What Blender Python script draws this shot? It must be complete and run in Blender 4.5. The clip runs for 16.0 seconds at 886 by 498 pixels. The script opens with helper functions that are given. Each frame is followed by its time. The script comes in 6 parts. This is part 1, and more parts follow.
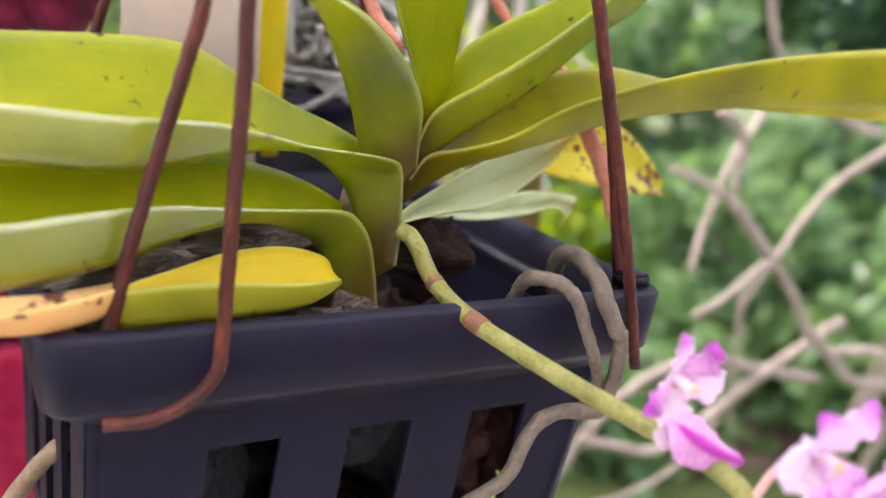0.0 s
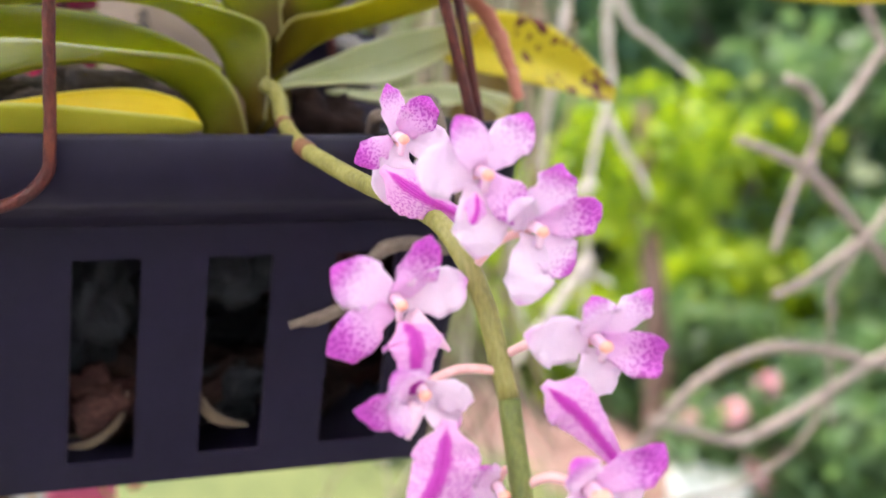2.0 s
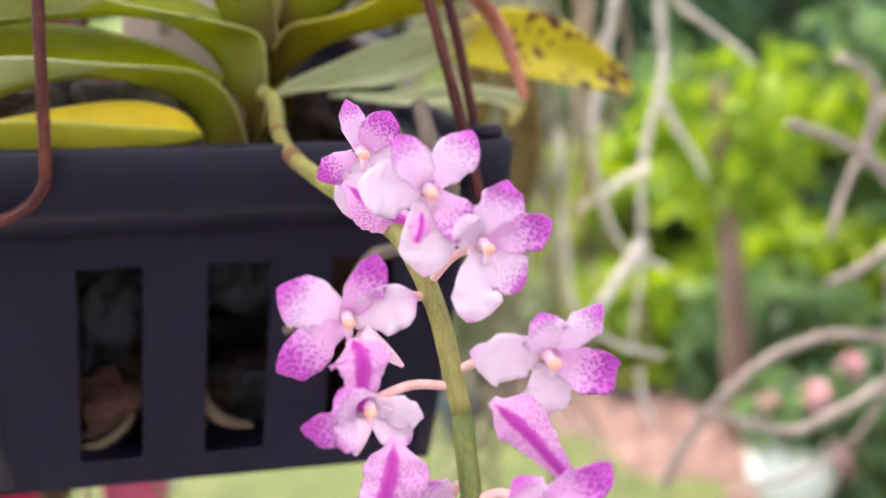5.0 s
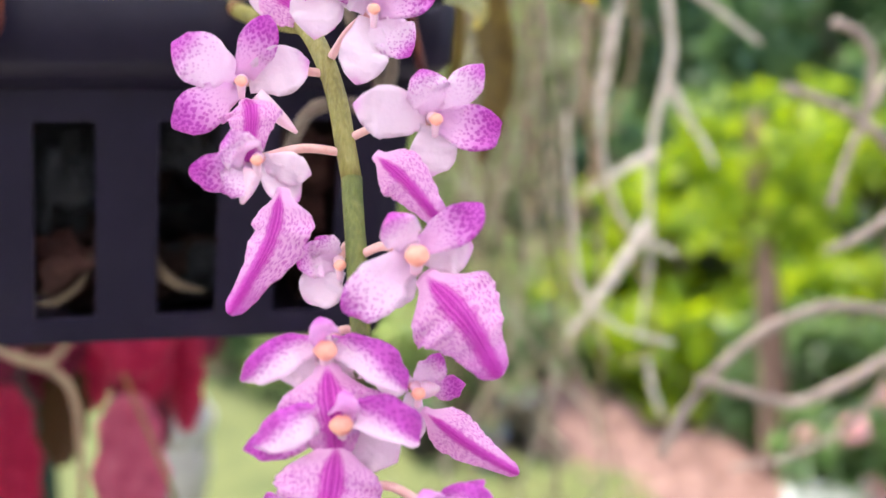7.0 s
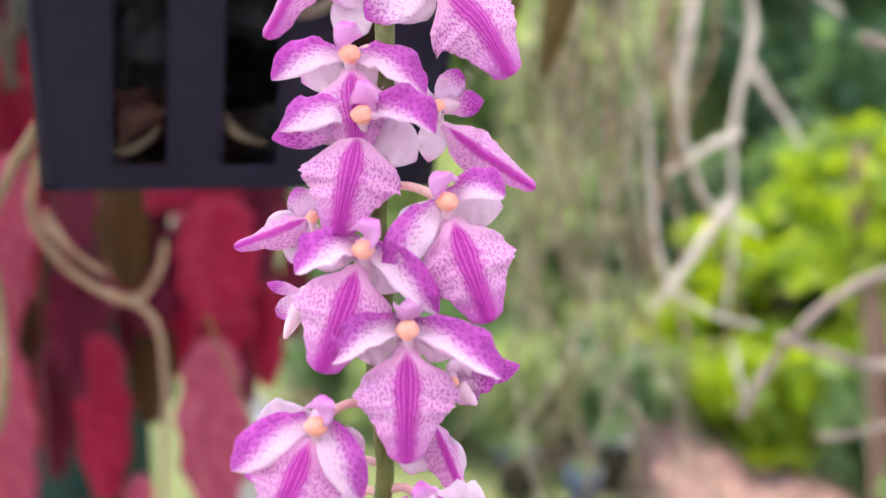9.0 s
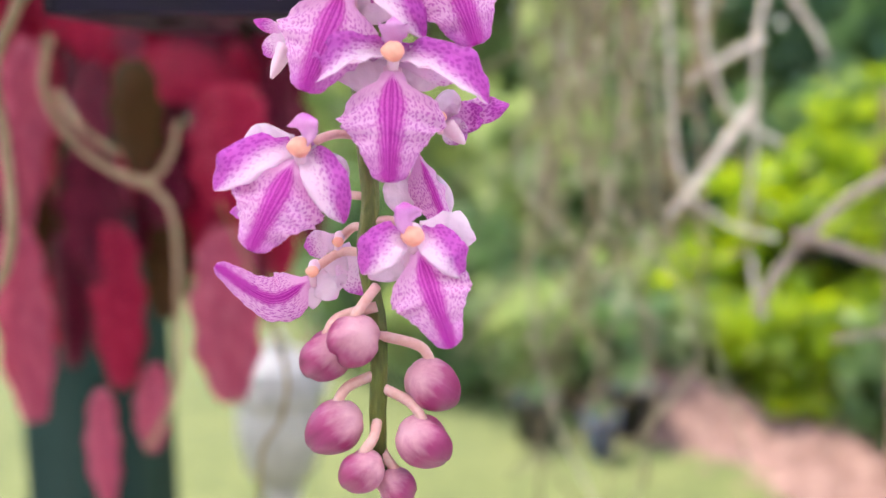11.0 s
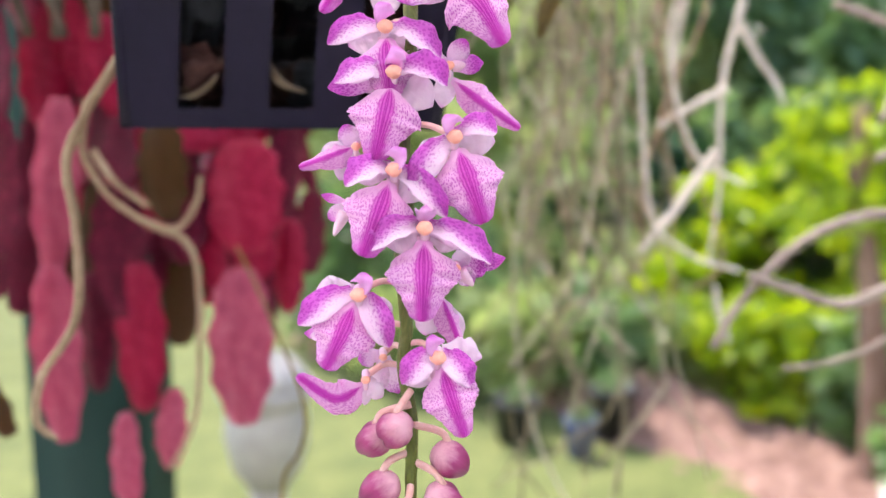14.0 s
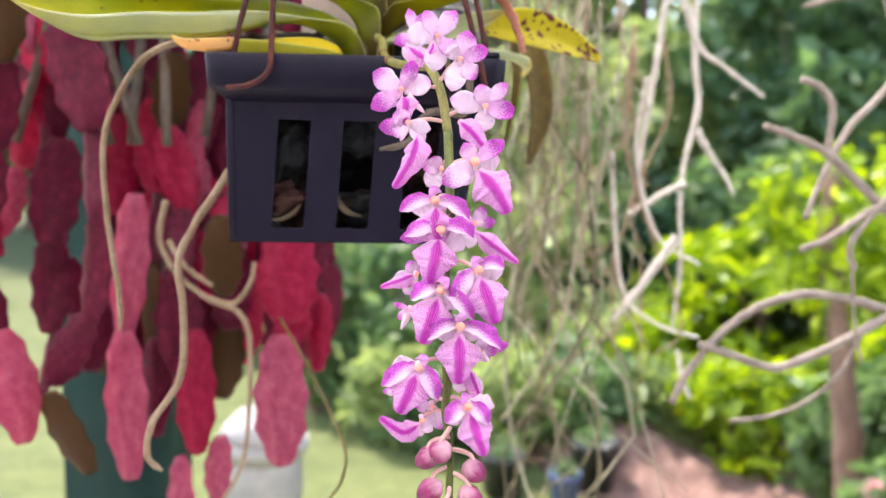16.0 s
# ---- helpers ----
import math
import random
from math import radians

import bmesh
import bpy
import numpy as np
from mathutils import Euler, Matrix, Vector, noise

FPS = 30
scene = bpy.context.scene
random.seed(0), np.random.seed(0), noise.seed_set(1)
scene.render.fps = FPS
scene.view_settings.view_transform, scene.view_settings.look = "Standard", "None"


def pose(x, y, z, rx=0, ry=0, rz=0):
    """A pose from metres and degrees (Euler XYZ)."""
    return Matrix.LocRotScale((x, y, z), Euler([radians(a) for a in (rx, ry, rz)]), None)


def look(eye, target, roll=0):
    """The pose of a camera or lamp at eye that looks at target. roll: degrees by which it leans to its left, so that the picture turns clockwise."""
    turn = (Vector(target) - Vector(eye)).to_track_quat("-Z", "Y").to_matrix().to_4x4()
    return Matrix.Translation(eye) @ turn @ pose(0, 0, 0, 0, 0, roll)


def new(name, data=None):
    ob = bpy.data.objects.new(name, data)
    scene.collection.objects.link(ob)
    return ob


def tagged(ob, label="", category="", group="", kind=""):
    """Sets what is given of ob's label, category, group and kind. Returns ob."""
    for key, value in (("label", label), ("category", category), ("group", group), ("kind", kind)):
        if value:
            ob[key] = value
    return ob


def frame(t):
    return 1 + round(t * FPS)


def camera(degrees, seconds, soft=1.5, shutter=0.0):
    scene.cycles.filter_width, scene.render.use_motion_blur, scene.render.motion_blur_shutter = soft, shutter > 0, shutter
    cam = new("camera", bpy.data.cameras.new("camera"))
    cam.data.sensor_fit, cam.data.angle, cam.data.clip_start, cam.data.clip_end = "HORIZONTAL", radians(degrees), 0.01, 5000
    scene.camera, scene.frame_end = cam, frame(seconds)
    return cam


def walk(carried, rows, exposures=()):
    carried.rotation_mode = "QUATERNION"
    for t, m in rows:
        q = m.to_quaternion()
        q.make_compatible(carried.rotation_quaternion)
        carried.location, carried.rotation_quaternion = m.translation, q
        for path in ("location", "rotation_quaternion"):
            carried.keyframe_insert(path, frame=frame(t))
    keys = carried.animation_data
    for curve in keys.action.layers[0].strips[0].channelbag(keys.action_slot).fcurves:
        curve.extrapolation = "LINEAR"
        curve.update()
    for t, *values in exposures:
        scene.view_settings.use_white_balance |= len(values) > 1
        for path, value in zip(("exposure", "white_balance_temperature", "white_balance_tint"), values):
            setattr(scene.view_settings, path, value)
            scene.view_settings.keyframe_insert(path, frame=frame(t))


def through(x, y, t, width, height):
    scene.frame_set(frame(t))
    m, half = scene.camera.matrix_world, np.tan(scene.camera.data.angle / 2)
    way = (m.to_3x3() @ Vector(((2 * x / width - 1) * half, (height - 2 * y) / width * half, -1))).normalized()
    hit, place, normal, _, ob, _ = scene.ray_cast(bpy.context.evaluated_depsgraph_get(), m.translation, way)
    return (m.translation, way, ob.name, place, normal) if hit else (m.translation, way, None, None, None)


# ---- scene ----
cam = camera(50.0, 16.0)
PATH = [
    (0, (-0.0863, -0.1687, 1.4672), (0.1522, 0.2501, 1.3340), 5.79),
    (0.5, (-0.0641, -0.2017, 1.4548), (0.1471, 0.2347, 1.3324), 4.23),
    (1, (-0.0483, -0.2173, 1.4425), (0.1373, 0.2331, 1.3302), 3.09),
    (1.5, (-0.0284, -0.2265, 1.4348), (0.1320, 0.2353, 1.3296), 2.18),
    (2, (-0.0146, -0.2284, 1.4215), (0.1265, 0.2399, 1.3179), 1.73),
    (2.5, (0.0033, -0.2366, 1.4187), (0.1254, 0.2371, 1.3155), 0.91),
    (3, (0.0078, -0.2405, 1.4204), (0.1160, 0.2358, 1.3133), 0.55),
    (3.5, (0.0152, -0.2413, 1.4217), (0.1155, 0.2358, 1.3107), 0.25),
    (4, (0.0157, -0.2392, 1.4244), (0.1134, 0.2378, 1.3106), 0.04),
    (4.5, (0.0120, -0.2359, 1.4270), (0.1104, 0.2407, 1.3120), -0.02),
    (5, (0.0065, -0.2331, 1.4281), (0.1069, 0.2431, 1.3135), 0.01),
    (5.5, (0.0019, -0.2326, 1.4264), (0.1033, 0.2439, 1.3139), 0.16),
    (6, (0.0007, -0.2360, 1.4205), (0.1003, 0.2419, 1.3122), 0.43),
    (6.5, (0.0055, -0.2450, 1.4090), (0.0982, 0.2356, 1.3069), 0.43),
    (7, (0.0295, -0.2533, 1.3824), (0.1098, 0.2315, 1.2897), 0.26),
    (7.5, (0.0410, -0.2577, 1.3690), (0.1049, 0.2314, 1.2867), 0.01),
    (8, (0.0366, -0.2631, 1.3566), (0.0854, 0.2292, 1.2843), -0.14),
    (8.5, (0.0415, -0.2695, 1.3383), (0.0796, 0.2248, 1.2729), -0.49),
    (9, (0.0406, -0.2728, 1.3253), (0.0709, 0.2221, 1.2612), -0.47),
    (9.5, (0.0419, -0.2754, 1.3128), (0.0670, 0.2196, 1.2471), -0.76),
    (10, (0.0443, -0.2746, 1.2950), (0.0650, 0.2199, 1.2241), -0.48),
    (10.5, (0.0458, -0.2749, 1.2876), (0.0642, 0.2185, 1.2090), -0.13),
    (11, (0.0464, -0.2761, 1.2881), (0.0642, 0.2158, 1.2003), 0.02),
    (11.5, (0.0464, -0.2778, 1.2936), (0.0649, 0.2124, 1.1965), -0.04),
    (12, (0.0459, -0.2796, 1.3015), (0.0660, 0.2088, 1.1963), -0.31),
    (12.5, (0.0450, -0.2812, 1.3090), (0.0671, 0.2059, 1.1982), -0.73),
    (13, (0.0439, -0.2821, 1.3136), (0.0682, 0.2043, 1.2006), -0.55),
    (13.5, (0.0414, -0.3113, 1.3187), (0.0668, 0.1783, 1.2206), 0.11),
    (14, (0.0362, -0.3342, 1.3262), (0.0639, 0.1570, 1.2372), 0.55),
    (14.5, (0.0396, -0.3468, 1.3325), (0.0651, 0.1454, 1.2482), 0.59),
    (15, (0.0247, -0.3964, 1.3371), (0.0624, 0.0981, 1.2734), 1.34),
    (15.5, (0.0178, -0.4296, 1.3494), (0.0565, 0.0652, 1.2889), 1.10),
    (16, (0.0127, -0.4652, 1.3631), (0.0479, 0.0299, 1.3028), 1.08),
]
walk(cam, [(t, look(eye, target, roll)) for t, eye, target, roll in PATH],
     [(0, 2.26), (1.2, 2.26), (2.6, 2.12), (8, 2.1), (13, 2.06), (14.5, 2.16), (16, 2.25)])

# the lens keeps its focus beside the flower spike
focus = new("focus_point")
focus.location = (0.18, -0.115, 1.30)
cam.data.dof.use_dof = True
cam.data.dof.focus_object = focus
cam.data.dof.aperture_fstop = 9.5

# ---- light ----
world = bpy.data.worlds.new("garden_sky")
scene.world = world
world.use_nodes = True
wt = world.node_tree
sky = wt.nodes.new("ShaderNodeTexSky")
sky.sky_type = 'NISHITA'
sky.sun_disc = False
sky.sun_elevation = radians(52)
sky.sun_rotation = radians(-27)
wt.links.new(sky.outputs[0], wt.nodes["Background"].inputs[0])
wt.nodes["Background"].inputs[1].default_value = 0.15
sun = new("sun", bpy.data.lights.new("sun", 'SUN'))
sun.data.energy = 2.2
sun.data.angle = radians(2.0)
sun.data.color = (1.0, 0.95, 0.86)
sun.matrix_world = look((-2.6, 5.2, 7.7), (0, 0, 0))
scene.view_settings.use_white_balance = True
scene.view_settings.white_balance_temperature = 6500
scene.view_settings.white_balance_tint = 18


# ---- materials ----
def material(name, ramp, rough=0.5, scale=40.0, bump=0.15, detail=6.0, metal=0.0, through=0.0, fine=0.0, coat=0.0, spec=0.5, island=False, stretch=(1, 1, 1)):
    """A node material: colours mixed by noise at two scales, fine relief, optional translucence."""
    m = bpy.data.materials.new(name)
    m.use_nodes = True
    nt = m.node_tree
    b = nt.nodes["Principled BSDF"]
    tc = nt.nodes.new("ShaderNodeTexCoord")
    mp = nt.nodes.new("ShaderNodeMapping")
    mp.inputs["Scale"].default_value = stretch
    nt.links.new(tc.outputs["Object"], mp.inputs[0])
    n1 = nt.nodes.new("ShaderNodeTexNoise")
    n1.inputs["Scale"].default_value = scale
    n1.inputs["Detail"].default_value = detail
    n1.inputs["Roughness"].default_value = 0.62
    nt.links.new(mp.outputs[0], n1.inputs[0])
    n2 = nt.nodes.new("ShaderNodeTexNoise")
    n2.inputs["Scale"].default_value = scale * 6.3
    n2.inputs["Detail"].default_value = 4
    nt.links.new(mp.outputs[0], n2.inputs[0])
    cr = nt.nodes.new("ShaderNodeValToRGB")
    els = cr.color_ramp.elements
    while len(els) < len(ramp):
        els.new(0.5)
    for k, c in enumerate(ramp):
        els[k].position = 0.28 + 0.44 * k / max(1, len(ramp) - 1)
        els[k].color = (*c, 1)
    mx = nt.nodes.new("ShaderNodeMix")
    mx.inputs[0].default_value = 0.35
    nt.links.new(n1.outputs[0], mx.inputs[2])
    nt.links.new(n2.outputs[0], mx.inputs[3])
    if island:
        geo = nt.nodes.new("ShaderNodeNewGeometry")
        mi = nt.nodes.new("ShaderNodeMix")
        mi.inputs[0].default_value = 0.55
        sp = nt.nodes.new("ShaderNodeMapRange")
        sp.inputs[3].default_value, sp.inputs[4].default_value = 0.25, 0.75
        nt.links.new(geo.outputs["Random Per Island"], sp.inputs[0])
        nt.links.new(mx.outputs[0], mi.inputs[2])
        nt.links.new(sp.outputs[0], mi.inputs[3])
        nt.links.new(mi.outputs[0], cr.inputs[0])
    else:
        nt.links.new(mx.outputs[0], cr.inputs[0])
    nt.links.new(cr.outputs[0], b.inputs["Base Color"])
    b.inputs["Roughness"].default_value = rough
    b.inputs["Metallic"].default_value = metal
    b.inputs["Specular IOR Level"].default_value = spec
    b.inputs["Coat Weight"].default_value = coat
    b.inputs["Coat Roughness"].default_value = 0.25
    if bump:
        bp = nt.nodes.new("ShaderNodeBump")
        bp.inputs["Strength"].default_value = bump
        bp.inputs["Distance"].default_value = 0.002
        nt.links.new(mx.outputs[0], bp.inputs["Height"])
        nt.links.new(bp.outputs[0], b.inputs["Normal"])
    if through:
        out = nt.nodes["Material Output"]
        tr = nt.nodes.new("ShaderNodeBsdfTranslucent")
        sat = nt.nodes.new("ShaderNodeHueSaturation")
        sat.inputs["Saturation"].default_value = 1.15
        sat.inputs["Value"].default_value = 1.5
        nt.links.new(cr.outputs[0], sat.inputs["Color"])
        nt.links.new(sat.outputs[0], tr.inputs[0])
        ms = nt.nodes.new("ShaderNodeMixShader")
        ms.inputs[0].default_value = through
        nt.links.new(b.outputs[0], ms.inputs[1])
        nt.links.new(tr.outputs[0], ms.inputs[2])
        nt.links.new(ms.outputs[0], out.inputs[0])
    return m


POT = material("pot_plastic", [(0.0072, 0.0052, 0.0140), (0.0115, 0.0084, 0.0210)], 0.45, 60, 0.06, spec=0.16)
POT_OLD = material("old_pot_plastic", [(0.010, 0.010, 0.012), (0.030, 0.030, 0.032)], 0.35, 40, 0.08)
WIRE = material("rusty_wire", [(0.018, 0.003, 0.003), (0.060, 0.009, 0.007), (0.15, 0.034, 0.015)], 0.5, 160, 0.6, stretch=(1, 1, 0.5), spec=0.3)
# bark and charcoal colours carry the shade inside the pot; BARK_TOP stays lighter
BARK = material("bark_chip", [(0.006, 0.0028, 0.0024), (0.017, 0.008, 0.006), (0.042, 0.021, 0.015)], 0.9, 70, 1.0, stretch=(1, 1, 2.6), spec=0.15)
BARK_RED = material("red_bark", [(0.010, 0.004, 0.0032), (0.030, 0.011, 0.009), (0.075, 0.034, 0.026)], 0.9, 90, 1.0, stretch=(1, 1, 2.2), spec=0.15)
STRAW = material("dry_fibre", [(0.028, 0.018, 0.010), (0.065, 0.042, 0.022), (0.11, 0.075, 0.042)], 0.8, 80, 0.5)
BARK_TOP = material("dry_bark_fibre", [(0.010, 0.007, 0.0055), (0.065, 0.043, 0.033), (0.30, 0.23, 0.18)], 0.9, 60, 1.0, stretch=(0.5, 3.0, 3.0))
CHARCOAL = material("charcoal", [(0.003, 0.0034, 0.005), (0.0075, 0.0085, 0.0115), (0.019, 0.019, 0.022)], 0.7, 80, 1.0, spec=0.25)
ROOT = material("aerial_root", [(0.14, 0.080, 0.045), (0.275, 0.175, 0.108), (0.39, 0.28, 0.195)], 0.75, 90, 0.6)
ROOT_GREY = material("rim_root", [(0.050, 0.032, 0.023), (0.105, 0.073, 0.052), (0.18, 0.135, 0.105)], 0.7, 90, 0.6)
ROOT_PALE = material("pale_root", [(0.32, 0.265, 0.215), (0.54, 0.475, 0.41), (0.76, 0.71, 0.64)], 0.7, 60, 0.5)
ROOT_MAT = material("matted_root", [(0.15, 0.13, 0.12), (0.29, 0.265, 0.245), (0.47, 0.44, 0.42)], 0.8, 60, 0.5)
STALK_OLD = material("dry_red_stalk", [(0.30, 0.075, 0.045), (0.46, 0.15, 0.095), (0.60, 0.28, 0.20)], 0.65, 90, 0.5)
TWIG = material("bare_twig", [(0.12, 0.088, 0.070), (0.24, 0.185, 0.155), (0.36, 0.30, 0.26)], 0.75, 60, 0.6)
STEM = material("spike_stem", [(0.10, 0.085, 0.016), (0.22, 0.195, 0.042), (0.36, 0.32, 0.11)], 0.5, 120, 0.6, stretch=(2.5, 1.2, 0.7), through=0.1)
STEM_LOW = material("spike_stem_lower", [(0.045, 0.062, 0.008), (0.11, 0.132, 0.018), (0.22, 0.215, 0.05)], 0.5, 120, 0.6, stretch=(2.5, 2.5, 0.4), through=0.08)
PEDICEL = material("pedicel", [(0.66, 0.34, 0.30), (0.82, 0.58, 0.58)], 0.5, 200, 0.1, through=0.2)
NODE = material("spike_node", [(0.10, 0.030, 0.016), (0.24, 0.10, 0.04)], 0.55, 200, 0.3)
SHEATH = material("dry_sheath", [(0.06, 0.035, 0.02), (0.12, 0.07, 0.03), (0.20, 0.14, 0.05)], 0.6, 60, 0.3)
CACTUS = material("cactus_wine", [(0.055, 0.003, 0.013), (0.13, 0.007, 0.030), (0.26, 0.026, 0.066)], 0.42, 9, 0.12, through=0.40, spec=0.24)
# brighter copies of the wine skin: light on the segments is in their colour
CACTUS_LIT_RED = material("cactus_lit_crimson", [(0.19, 0.004, 0.026), (0.37, 0.012, 0.060), (0.52, 0.050, 0.12)], 0.42, 9, 0.12, through=0.45, spec=0.24)
CACTUS_LIT_PINK = material("cactus_lit_rose", [(0.25, 0.035, 0.085), (0.44, 0.090, 0.165), (0.60, 0.21, 0.28)], 0.42, 9, 0.12, through=0.45, spec=0.24)
CACTUS_DULL = material("cactus_bronze", [(0.026, 0.016, 0.003), (0.055, 0.026, 0.006), (0.10, 0.012, 0.014)], 0.5, 30, 0.25, through=0.12, spec=0.15)
OLD_BROWN = material("old_leaf", [(0.075, 0.048, 0.012), (0.16, 0.105, 0.022), (0.26, 0.19, 0.04)], 0.5, 40, 0.3, through=0.3)
LAWN = material("lawn_grass", [(0.048, 0.072, 0.012), (0.100, 0.120, 0.025), (0.165, 0.172, 0.046)], 0.9, 7, 0.6)
MULCH = material("mulch", [(0.055, 0.026, 0.019), (0.21, 0.115, 0.085), (0.40, 0.26, 0.205)], 0.95, 16, 0.9)
LIME = material("lime_leaves", [(0.045, 0.10, 0.010), (0.25, 0.36, 0.010), (0.62, 0.68, 0.02)], 0.5, 2, 0.0, through=0.45, island=True)
GREEN = material("green_leaves", [(0.058, 0.112, 0.042), (0.135, 0.220, 0.078), (0.27, 0.37, 0.14)], 0.42, 2, 0.0, through=0.42, island=True)
PALELEAF = material("pale_green_leaves", [(0.15, 0.21, 0.065), (0.33, 0.40, 0.14), (0.54, 0.58, 0.28)], 0.45, 2, 0.0, through=0.45, island=True)
DARKLEAF = material("dark_leaves", [(0.022, 0.056, 0.026), (0.056, 0.118, 0.050), (0.11, 0.19, 0.08)], 0.45, 2, 0.0, through=0.35, island=True)
TRUNK = material("trunk_bark", [(0.11, 0.055, 0.036), (0.22, 0.125, 0.088), (0.32, 0.21, 0.155)], 0.9, 8, 0.8, stretch=(1, 1, 0.3))
POSTG = material("post_paint", [(0.007, 0.026, 0.022), (0.013, 0.038, 0.033)], 0.6, 12, 0.1, spec=0.12)
ROOFING = material("roof_sheet", [(0.70, 0.70, 0.66), (0.80, 0.80, 0.77)], 0.6, 3, 0.05, through=0.75)
BOUNCE_WALL = material("bounce_wall", [(0.62, 0.58, 0.52), (0.70, 0.66, 0.60)], 0.8, 4, 0.15)
PATIO = material("patio_concrete", [(0.30, 0.28, 0.25), (0.42, 0.40, 0.36)], 0.85, 6, 0.3)


def strap_leaf_material(name, base, mid, edge, spot=(0.10, 0.05, 0.02), spots=0.0, through=0.38, foot=0.10, gloss=0.15, tip=0.86, wax=1.5):
    """Leaf skin: lengthways streaks, paler margin, a midrib shade and brown spots, by the leaf's own u (length) and v (width)."""
    m = bpy.data.materials.new(name)
    m.use_nodes = True
    nt = m.node_tree
    b = nt.nodes["Principled BSDF"]
    uv = nt.nodes.new("ShaderNodeUVMap")
    tc = nt.nodes.new("ShaderNodeTexCoord")
    mp = nt.nodes.new("ShaderNodeMapping")
    mp.inputs["Scale"].default_value = (3.0, 26.0, 1.0)
    nt.links.new(uv.outputs[0], mp.inputs[0])
    st = nt.nodes.new("ShaderNodeTexNoise")
    st.inputs["Scale"].default_value = 2.0
    st.inputs["Detail"].default_value = 5
    nt.links.new(mp.outputs[0], st.inputs[0])
    big = nt.nodes.new("ShaderNodeTexNoise")
    big.inputs["Scale"].default_value = 26
    big.inputs["Detail"].default_value = 4
    nt.links.new(tc.outputs["Object"], big.inputs[0])
    mx = nt.nodes.new("ShaderNodeMix")
    mx.inputs[0].default_value = 0.88
    nt.links.new(st.outputs[0], mx.inputs[2])
    nt.links.new(big.outputs[0], mx.inputs[3])
    cr = nt.nodes.new("ShaderNodeValToRGB")
    cr.color_ramp.elements.new(0.5)
    for k, c in enumerate((base, mid, edge)):
        cr.color_ramp.elements[k].position = 0.30 + 0.2 * k
        cr.color_ramp.elements[k].color = (*c, 1)
    nt.links.new(mx.outputs[0], cr.inputs[0])
    # the clasping base is olive brown
    sp = nt.nodes.new("ShaderNodeSeparateXYZ")
    nt.links.new(uv.outputs[0], sp.inputs[0])
    wb = nt.nodes.new("ShaderNodeMath")
    wb.operation = 'MULTIPLY_ADD'
    nt.links.new(big.outputs[0], wb.inputs[0])
    wb.inputs[1].default_value = 0.16
    nt.links.new(sp.outputs[0], wb.inputs[2])
    br = nt.nodes.new("ShaderNodeMapRange")
    br.interpolation_type = 'SMOOTHSTEP'
    br.inputs[1].default_value, br.inputs[2].default_value = foot, foot + 0.22
    br.inputs[3].default_value, br.inputs[4].default_value = 0.9, 0.0
    nt.links.new(wb.outputs[0], br.inputs[0])
    bs = nt.nodes.new("ShaderNodeMix")
    bs.data_type = 'RGBA'
    nt.links.new(br.outputs[0], bs.inputs[0])
    nt.links.new(cr.outputs[0], bs.inputs[6])
    bs.inputs[7].default_value = (0.085, 0.045, 0.008, 1)
    # towards the tip the leaf turns yellow
    ty = nt.nodes.new("ShaderNodeMapRange")
    ty.interpolation_type = 'SMOOTHSTEP'
    ty.inputs[1].default_value, ty.inputs[2].default_value = tip, tip + 0.35
    ty.inputs[4].default_value = 0.75
    nt.links.new(wb.outputs[0], ty.inputs[0])
    yl = nt.nodes.new("ShaderNodeMix")
    yl.data_type = 'RGBA'
    nt.links.new(ty.outputs[0], yl.inputs[0])
    nt.links.new(bs.outputs[2], yl.inputs[6])
    yl.inputs[7].default_value = (0.56, 0.42, 0.015, 1)
    # pale margin
    mo = nt.nodes.new("ShaderNodeMath")
    mo.operation = 'SUBTRACT'
    nt.links.new(sp.outputs[1], mo.inputs[0])
    mo.inputs[1].default_value = 0.5
    ma = nt.nodes.new("ShaderNodeMath")
    ma.operation = 'ABSOLUTE'
    nt.links.new(mo.outputs[0], ma.inputs[0])
    mg = nt.nodes.new("ShaderNodeMapRange")
    mg.inputs[1].default_value, mg.inputs[2].default_value = 0.462, 0.49
    mg.inputs[4].default_value = 0.35
    nt.links.new(ma.outputs[0], mg.inputs[0])
    me = nt.nodes.new("ShaderNodeMix")
    me.data_type = 'RGBA'
    nt.links.new(mg.outputs[0], me.inputs[0])
    nt.links.new(yl.outputs[2], me.inputs[6])
    me.inputs[7].default_value = (0.62, 0.58, 0.22, 1)
    # brown freckles
    vo = nt.nodes.new("ShaderNodeTexNoise")
    vo.inputs["Scale"].default_value = 260
    vo.inputs["Detail"].default_value = 2
    nt.links.new(tc.outputs["Object"], vo.inputs[0])
    big2 = nt.nodes.new("ShaderNodeTexNoise")
    big2.inputs["Scale"].default_value = 55
    nt.links.new(tc.outputs["Object"], big2.inputs[0])
    ad = nt.nodes.new("ShaderNodeMath")
    ad.operation = 'ADD'
    nt.links.new(vo.outputs[0], ad.inputs[0])
    nt.links.new(big2.outputs[0], ad.inputs[1])
    mr = nt.nodes.new("ShaderNodeMapRange")
    mr.inputs[1].default_value, mr.inputs[2].default_value = 1.32 - spots, 1.42 - spots
    nt.links.new(ad.outputs[0], mr.inputs[0])
    ms = nt.nodes.new("ShaderNodeMix")
    ms.data_type = 'RGBA'
    nt.links.new(mr.outputs[0], ms.inputs[0])
    nt.links.new(me.outputs[2], ms.inputs[6])
    ms.inputs[7].default_value = (*spot, 1)
    nt.links.new(ms.outputs[2], b.inputs["Base Color"])
    b.inputs["Roughness"].default_value = 0.42
